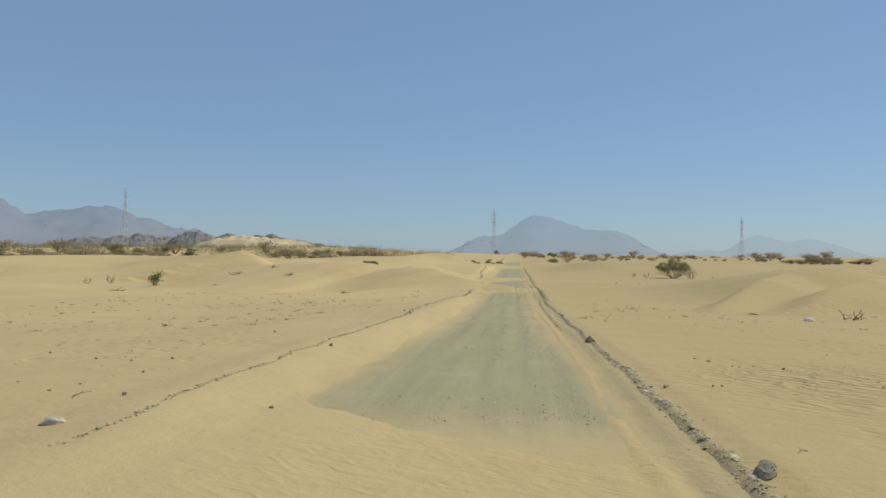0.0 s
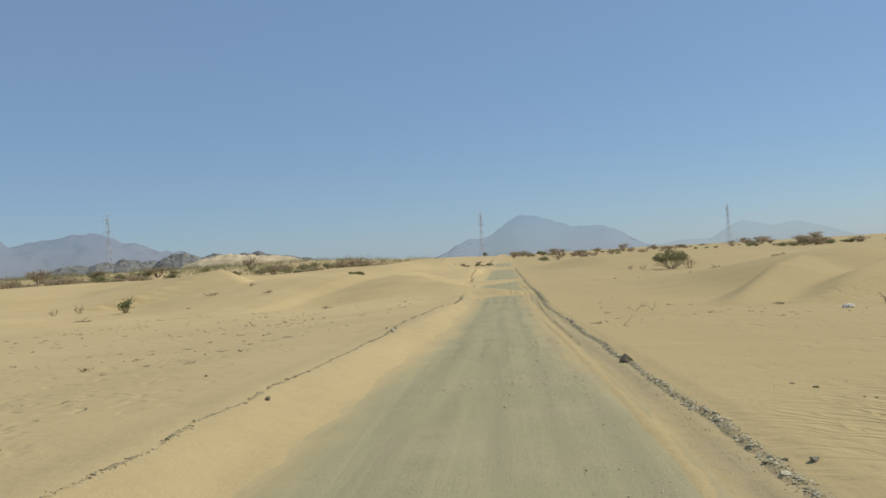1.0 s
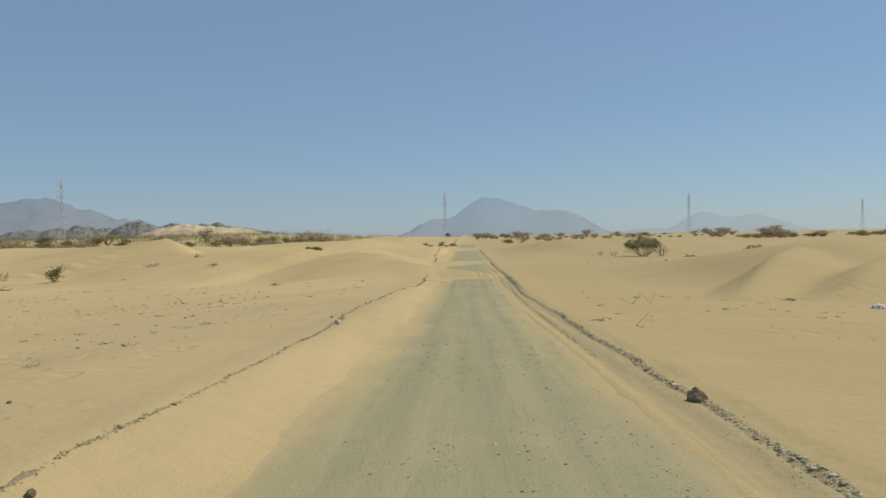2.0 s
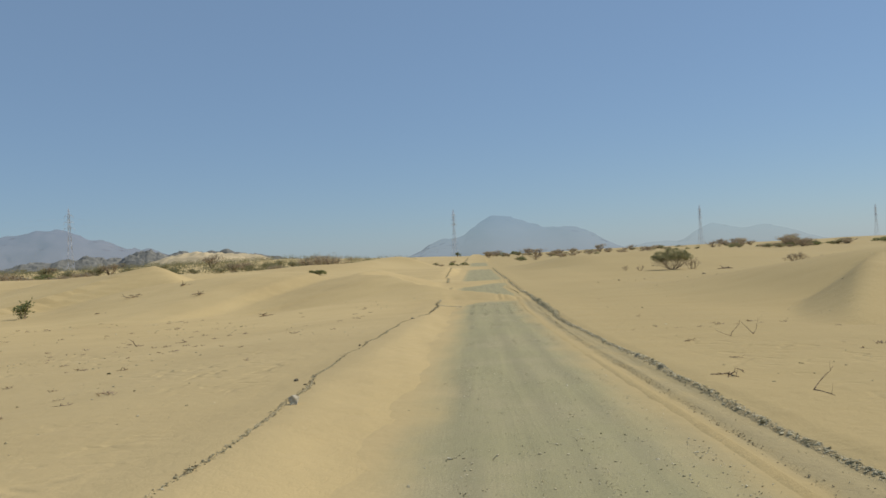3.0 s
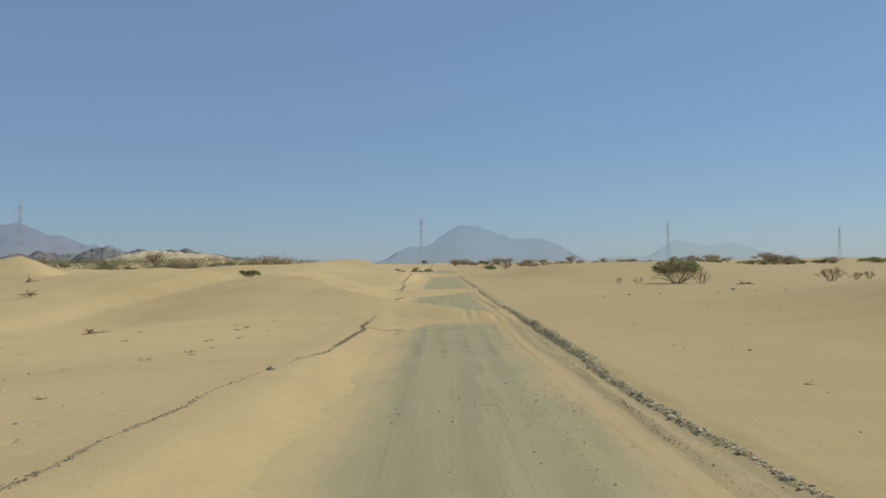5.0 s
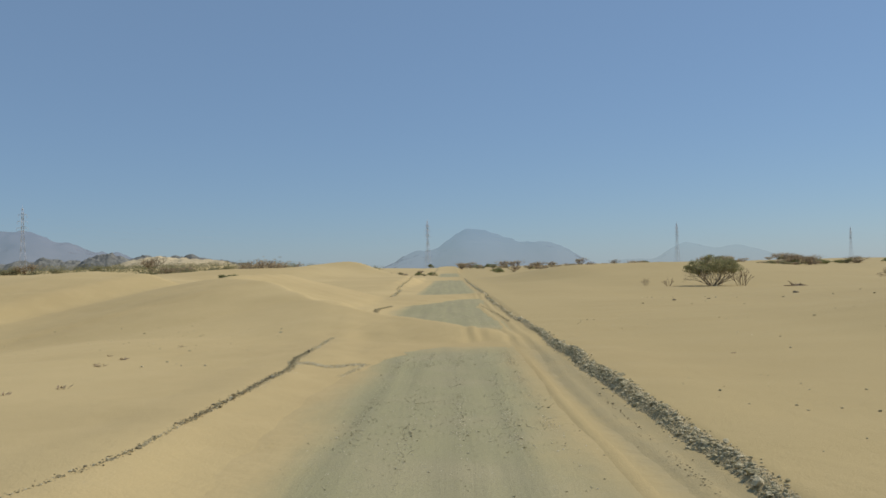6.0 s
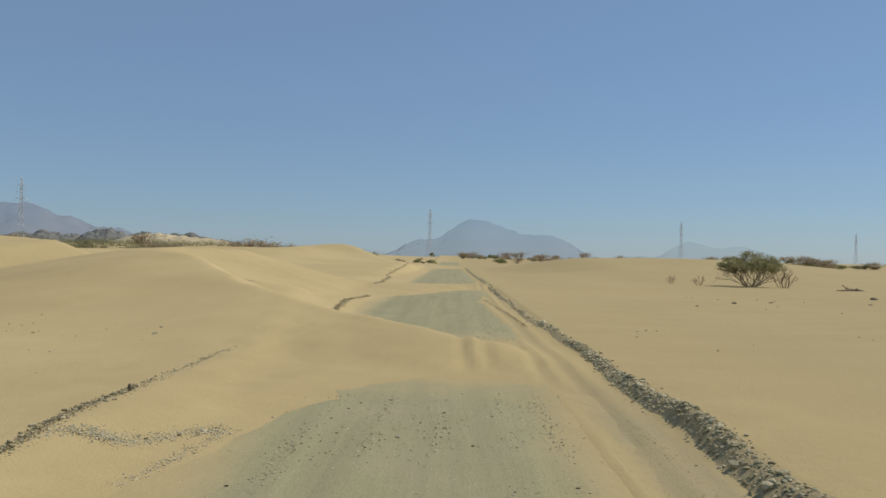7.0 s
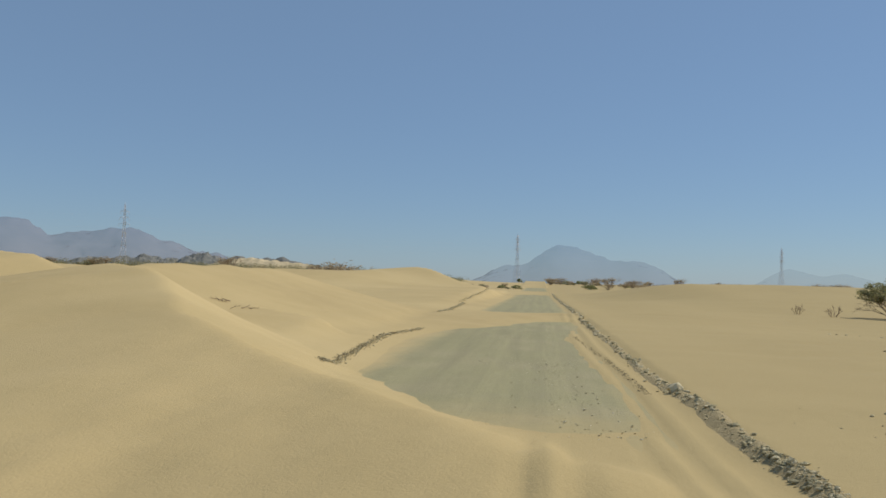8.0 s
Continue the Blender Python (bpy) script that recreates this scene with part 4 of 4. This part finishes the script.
BRANCHES_RIGHT = (
    (2.7, 30.3, 5, 0.36, 0.016, 0, "gnarled dead branch lying on sand"),
    (3.15, 28.3, 2, 0.55, 0.012, 60, "thin upright dead branch in sand"),
    (16.0, 39.3, 6, 0.6, 0.032, 20, "large crooked dead branch lying on sand"),
    (12.7, 42.8, 3, 0.5, 0.03, 0, "low tuft of dead twigs at the dune foot"),
    (26.4, 106.8, 18, 0.6, 0.055, 10, "tangled heap of dead branches on sand"),
    (3.6, 36.6, 4, 0.3, 0.010, 0, "long thin dead branch lying on the sand"),
    (5.1, 37.9, 2, 0.55, 0.010, 0, "thin upright dry stalk in the sand"),
    (5.8, 38.3, 2, 0.45, 0.010, 50, "thin upright dry stalk in the sand"),
    (3.5, 32.9, 3, 0.28, 0.008, 0, "dry twigs lying on the sand"),
    (3.0, 30.6, 3, 0.22, 0.008, 40, "dry twigs lying on the sand"),
    (3.2, 40.8, 2, 0.2, 0.008, 0, "short dry twig in the sand"),
    (4.7, 47.7, 2, 0.2, 0.010, 0, "short dry twig in the sand"),
    (5.5, 61.7, 2, 0.2, 0.010, 0, "short dry twig in the sand"),
    (2.57, 7.15, 1, 0.2, 0.007, 0, "pale dry stick on the sand"),
)
for k, (x, y, arms, length, thick, turn, label) in enumerate(BRANCHES_RIGHT + BRANCHES_LEFT):
    if x < -8 and y > 60:
        arms, length = arms + 3, length * 0.55
    ob = branch_heap(100 + k, label, arms, length, thick * (1.0 if abs(x) < 7 else 1.6), min(0.6, 0.08 * arms) if arms > 3 and abs(x) > 7 else 0.0, 0.3 if "crooked" in label or "upright" in label else 0.1)
    ob.matrix_world = at(x, y, turn)

# crumpled white litter
bm = bmesh.new()
bmesh.ops.create_icosphere(bm, subdivisions=3, radius=0.3)
for v in bm.verts:
    v.co *= 1 + 0.9 * noise.noise(v.co * 14) + 0.35 * noise.noise(v.co * 31)
    v.co.z *= 0.55
    v.co.x *= 1.35
me = bpy.data.meshes.new("plastic_litter")
bm.to_mesh(me)
bm.free()
me.materials.append(M_LITTER)
litter = tagged(new("plastic_litter", me), "crumpled white plastic litter on sand", "litter")
litter.matrix_world = at(13.6, 38.0, 25, 0.58, 0.05)

# ---- scrub belt across the plain ----
KINDS = (
    shrub("scrub_bush", 9, 0.8, 1.0, 2, 0.045, (0.8, 0.22, 5, 0.02), 51, M_DEAD, M_OLIVE, "olive-brown scrub bush on the far plain", "bush", joined=True),
    shrub("scrub_bush", 11, 0.85, 0.8, 2, 0.05, (0.7, 0.20, 3, 0.08), 52, M_DEAD, M_DRY, "brown dry scrub bush on the far plain", "bush", joined=True),
    shrub("scrub_bush", 9, 0.75, 1.2, 2, 0.045, (0.8, 0.22, 6, 0.0), 53, M_BARK, M_GREEN, "green scrub bush on the far plain", "bush", joined=True),
    shrub("scrub_bush", 12, 1.0, 0.55, 2, 0.045, (0.55, 0.18, 1, 0.2), 54, M_DEAD, M_DRY, "tall wispy brown scrub bush on the far plain", "bush", joined=True),
)
for ob in KINDS:
    ob["group"] = "scrub belt"
rng = np.random.RandomState(77)
belt = [(90, 268, 1.1, 0, 0.6), (93, 270, 1.1, 1, 0.7), (97, 269, 1.0, 3, 0.8)]
# the long green-brown belt, broken by a few pale gaps
for k in range(80):
    y = rng.uniform(200, 300)
    belt.append((-y * math.tan(radians(rng.uniform(5.0, 40))), y, rng.uniform(1.3, 2.2), rng.choice(4, p=(0.5, 0.22, 0.18, 0.1)), rng.uniform(0.6, 0.95)))
for k in range(34):
    y = rng.uniform(150, 220)
    belt.append((-y * math.tan(radians(rng.uniform(26, 41))), y, rng.uniform(1.2, 2.0), rng.choice(4, p=(0.5, 0.2, 0.2, 0.1)), rng.uniform(0.65, 0.95)))
# single bushes on the open plain, in loose groups
for k in range(36):
    y0, a0 = rng.uniform(250, 430), rng.uniform(0.5, 21)
    for j in range(rng.choice((1, 2, 3, 4))):
        y = y0 + rng.uniform(-9, 9)
        belt.append((y0 * math.tan(radians(a0)) + rng.uniform(-7, 7), y, rng.uniform(0.5, 1.35), rng.choice(4, p=(0.34, 0.26, 0.16, 0.24)), rng.uniform(0.55, 1.0)))
# a looser row further out, tall and wispy
for k in range(40):
    y = rng.uniform(380, 600)
    belt.append((y * math.tan(radians(rng.uniform(-1.0, 22))), y, rng.uniform(1.1, 2.2), rng.choice(4, p=(0.25, 0.3, 0.1, 0.35)), rng.uniform(0.6, 1.0)))
# two low thickets behind the dunes
for k in range(22):
    belt.append((rng.choice((96, 110)) + rng.uniform(-6, 6), rng.uniform(262, 284), rng.uniform(0.8, 1.4), rng.choice(4, p=(0.4, 0.25, 0.1, 0.25)), rng.uniform(0.5, 0.9)))
for k in range(14):
    belt.append((rng.uniform(116, 150), rng.uniform(262, 290), rng.uniform(0.9, 1.5), rng.choice(4, p=(0.3, 0.1, 0.5, 0.1)), rng.uniform(0.55, 0.9)))
for k in range(12):
    belt.append((-13 + rng.uniform(-3, 9), rng.uniform(190, 250), rng.uniform(0.45, 0.8), rng.choice(3), rng.uniform(0.6, 0.9)))
for k, (x, y, s, kind, flat) in enumerate(belt):
    m = at(x, y, rng.uniform(0, 360), s, 0, flat)
    if k < 4:
        KINDS[k].matrix_world = m
    else:
        copy_thing(KINDS[kind], m)


tree = shrub("acacia_tree", 7, 2.2, 0.6, 3, 0.16, (0.8, 0.5, 7, 0.12), 61, M_BARK, M_GREEN, "dark green tree alone at the far end of the road", "tree", "dense dark green crown", joined=True)
tree.matrix_world = at(-24.0, 1000.0, 0, 0.95)

# the back of the belt, too far to tell its bushes apart
b = Build()
r = random.Random(88)
for k in range(760):
    y = r.uniform(225, 480)
    x = -y * math.tan(radians(r.uniform(4.5, 41)))
    foot, wide, high = place(x, y), r.uniform(1.5, 3.2), r.uniform(1.4, 3.0)
    for j in range(70):
        u, w, h = r.uniform(0, 6.283), r.uniform(0, 1) ** 0.5, r.uniform(0, 1)
        c = foot + Vector((math.cos(u) * w * wide, math.sin(u) * w * wide, h * high * (1.1 - 0.5 * w * w)))
        b.leaf(c, Vector((r.uniform(-1, 1), r.uniform(-1, 1), r.uniform(0, 1))), Vector((r.uniform(-1, 1), r.uniform(-1, 1), 0.6)), r.uniform(0.25, 0.6), r.uniform(0.05, 0.12))
tagged(b.done("far_scrub", M_OLIVE), "hazy olive-brown scrub covering the far plain", "scrub", kind="stuff")


# ---- power line ----
def pylon(x, y, high, turn):
    """A lattice tower with four legs, braces and three pairs of arms."""
    root = tagged(new("pylon"), "tall grey steel lattice power pylon", "pylon", "power line pylons")
    root.matrix_world = Matrix.Translation(place(x, y)) @ pose(0, 0, 0, 0, 0, turn)
    def half(z):
        return 3.3 - 2.1 * min(1, z / 0.55) if z < 0.55 else 1.2 - 0.6 * (z - 0.55) / 0.45
    for sx, sy in ((1, 1), (1, -1), (-1, -1), (-1, 1)):
        b = Build()
        for k in range(6):
            z0, z1 = k / 6, (k + 1) / 6
            b.tube((sx * half(z0), sy * half(z0), z0 * high - 0.3), (sx * half(z1), sy * half(z1), z1 * high), 0.16, 0.14, 4)
        b.done("leg", M_STEEL, root)
    b = Build()
    levels = [0, 0.13, 0.25, 0.36, 0.46, 0.55, 0.62, 0.69, 0.76, 0.83, 0.90, 0.96, 1.0]
    for z0, z1 in zip(levels, levels[1:]):
        h0, h1 = half(z0), half(z1)
        for i in range(4):
            c = [(1, 1), (1, -1), (-1, -1), (-1, 1), (1, 1)]
            p, q = c[i], c[i + 1]
            b.tube((p[0] * h0, p[1] * h0, z0 * high), (q[0] * h1, q[1] * h1, z1 * high), 0.06, 0.06, 3)
            b.tube((q[0] * h0, q[1] * h0, z0 * high), (p[0] * h1, p[1] * h1, z1 * high), 0.06, 0.06, 3)
            b.tube((p[0] * h1, p[1] * h1, z1 * high), (q[0] * h1, q[1] * h1, z1 * high), 0.06, 0.06, 3)
    b.done("bracing", M_STEEL, root)
    for z, reach in ((0.70, 5.2), (0.80, 4.6), (0.90, 4.0)):
        b = Build()
        for s in (1, -1):
            for w in (0.8, -0.8):
                b.tube((0, w, z * high), (s * reach, 0, z * high), 0.2, 0.12, 4)
                b.tube((0, w, (z + 0.035) * high), (s * reach, 0, z * high), 0.16, 0.1, 4)
            b.tube((s * reach, 0, z * high), (s * reach, 0, z * high - 2.6), 0.14, 0.14, 5)
        b.done("cross_arm", M_STEEL, root)
    b = Build()
    b.tube((0, 0, high * 0.98), (0, 0, high * 1.05), 0.3, 0.12, 4)
    b.done("peak", M_STEEL, root)
    return root


LINE = [(-1010, 420, 64), (-414, 808, 64), (-30, 1120, 64), (356, 1287, 62), (731, 1493, 60), (1180, 1700, 60)]
for x, y, high in LINE:
    pylon(x, y, high, 38)
for side in (1, -1):
    for z, reach in ((0.70, 5.2), (0.80, 4.6), (0.90, 4.0)):
        b = Build()
        for (x0, y0, h0), (x1, y1, h1) in zip(LINE, LINE[1:]):
            c, s = math.cos(radians(38)), math.sin(radians(38))
            p = place(x0, y0) + Vector((side * reach * c, side * reach * s, h0 * z - 2.6))
            q = place(x1, y1) + Vector((side * reach * c, side * reach * s, h1 * z - 2.6))
            last = p
            for k in range(1, 17):
                u = k / 16
                now = p.lerp(q, u) - Vector((0, 0, 4 * 11 * u * (1 - u)))
                b.tube(last, now, 0.011, 0.011, 3)
                last = now
        tagged(b.done("power_cable", M_STEEL), "thin sagging power cable between pylons", "cable", "cables of the power line")


# ---- rocky hills ----
def hill(name, cx, cy, wide, deep, high, seed, mat, label, rugged=0.5, up=0.0, fine=1.0):
    xs, ys = np.linspace(-1, 1, int(90 * fine)), np.linspace(-1, 1, int(46 * fine))
    verts, faces = [], []
    base = float(land(np.array(cx), np.array(cy))) - 1.5 + up
    for j, v in enumerate(ys):
        for i, u in enumerate(xs):
            p = Vector((u * wide / 15, v * deep / 15, seed))
            n = noise.fractal(p, 0.9, 2.1, 5)
            body = max(0.0, 1 - (abs(u) ** 2.2 + abs(v) ** 2.2))
            rid = 1 - abs(noise.noise(p * 0.8 + Vector((7, 3, 0))))
            z = high * body ** 0.6 * (1 - rugged + rugged * (0.55 * rid + 0.55 + 0.5 * n))
            verts.append((cx + u * wide, cy + v * deep, base + z))
    for j in range(len(ys) - 1):
        for i in range(len(xs) - 1):
            k = j * len(xs) + i
            faces.append((k, k + 1, k + len(xs) + 1, k + len(xs)))
    return tagged(mesh_object(name, verts, faces, mat, flat=mat is M_HILL), label, "hill")


def bearing(deg, dist):
    return dist * math.sin(radians(deg)), dist * math.cos(radians(deg))


for deg, dist, wide, deep, high, label in (
    (-31.4, 1200, 15, 30, 10.4, "low dark outcrop beyond the scrub"),
    (-29.1, 1160, 44, 50, 15.5, "long dark grey rocky hill"),
    (-27.3, 1150, 30, 45, 18, "dark grey rounded rocky hill"),
    (-26.0, 1155, 29, 45, 21.3, "dark grey rounded rocky hill"),
    (-24.8, 1165, 30, 45, 18, "dark grey rounded rocky hill"),
    (-22.6, 1150, 42, 50, 24.7, "dark grey craggy rocky hill"),
    (-20.5, 1170, 26, 40, 23, "dark rock crest above the sand slope"),
    (-19.3, 1165, 20, 35, 21.3, "dark rock crest above the sand slope"),
    (-17.5, 1170, 38, 45, 21.3, "dark rock crest above the sand slope"),
    (-15.8, 1160, 30, 40, 18, "dark rock crest above the sand slope"),
    (-14.3, 1150, 24, 34, 12.1, "low dark rocky knob"),
    (-13.1, 1150, 18, 30, 7.9, "low dark rocky knob"),
    (-11.6, 1170, 26, 30, 6.2, "low dark rocky rise"),
):
    x, y = bearing(deg, dist)
    hill("rocky_hill", x, y, wide, deep, high, deg, M_HILL, label, 0.42)["group"] = "rocky hills"
for deg, dist, wide, deep, high in ((-19.1, 1075, 74, 60, 18), (-16.6, 1085, 50, 50, 15.5), (-13.4, 1090, 60, 50, 6.5), (-25.5, 1080, 50, 40, 6)):
    x, y = bearing(deg, dist)
    hill("sand_hill", x, y, wide, deep, high, deg + 50, M_HILLSAND, "pale sand slope banked against the rocky hills", 0.32)
rng = np.random.RandomState(91)
for deg in np.arange(-22.4, -12.0, 0.5):
    x, y = bearing(deg + rng.uniform(-0.2, 0.2), 1095)
    lift = 17 * math.exp(-((deg + 19.1) / 2.9) ** 2) + 8 * math.exp(-((deg + 16.2) / 2.2) ** 2)
    hill("rock_outcrop", x, y, rng.uniform(6, 15), rng.uniform(8, 14), rng.uniform(5, 9), deg, M_HILL, "dark rock outcrop on the crest of the sand slope", 0.45, min(lift, 18) - 3.0, 0.3)["group"] = "rock outcrops"


# ---- far mountains ----
def mountain(name, deg, dist, peaks, mat, label, seed, step=16.0, rough=1.0):
    """peaks: offset to the right along the ridge, height, half width to the left and to the right."""
    x0, x1 = min(p[0] - 2.4 * p[2] for p in peaks), max(p[0] + 2.4 * p[3] for p in peaks)
    us, vs = np.arange(x0, x1, step), np.linspace(-1, 0, 22)
    bells = [high * np.exp(-np.abs((us - off) / np.where(us < off, wl, wr)) ** 2) for off, high, wl, wr in peaks]
    top = sum(v ** 5 for v in bells) ** 0.2
    verts = []
    turn = pose(0, 0, 0, 0, 0, -deg)
    base = Vector((*bearing(deg, dist), -8))
    for v in vs:
        for u, h in zip(us, top):
            p = Vector((u / 170, v * 3, seed))
            gully = (noise.fractal(p, 0.75, 2.2, 5) * 9 + (0.5 - abs(noise.noise(p * 2.3))) * 9) * rough * min(1, h / 70)
            z = (h + gully) * (1 + v) ** 0.85 if v < -1e-6 else h + gully
            verts.append(base + turn @ Vector((u + gully * 2 * v, v * (160 + 1.9 * h), z)))
    nx = len(us)
    i = (np.arange(len(vs) - 1)[:, None] * nx + np.arange(nx - 1)[None]).ravel()
    faces = np.stack([i, i + 1, i + nx + 1, i + nx], 1).tolist()
    return tagged(mesh_object(name, verts, faces, mat), label, "mountain", kind="structure")


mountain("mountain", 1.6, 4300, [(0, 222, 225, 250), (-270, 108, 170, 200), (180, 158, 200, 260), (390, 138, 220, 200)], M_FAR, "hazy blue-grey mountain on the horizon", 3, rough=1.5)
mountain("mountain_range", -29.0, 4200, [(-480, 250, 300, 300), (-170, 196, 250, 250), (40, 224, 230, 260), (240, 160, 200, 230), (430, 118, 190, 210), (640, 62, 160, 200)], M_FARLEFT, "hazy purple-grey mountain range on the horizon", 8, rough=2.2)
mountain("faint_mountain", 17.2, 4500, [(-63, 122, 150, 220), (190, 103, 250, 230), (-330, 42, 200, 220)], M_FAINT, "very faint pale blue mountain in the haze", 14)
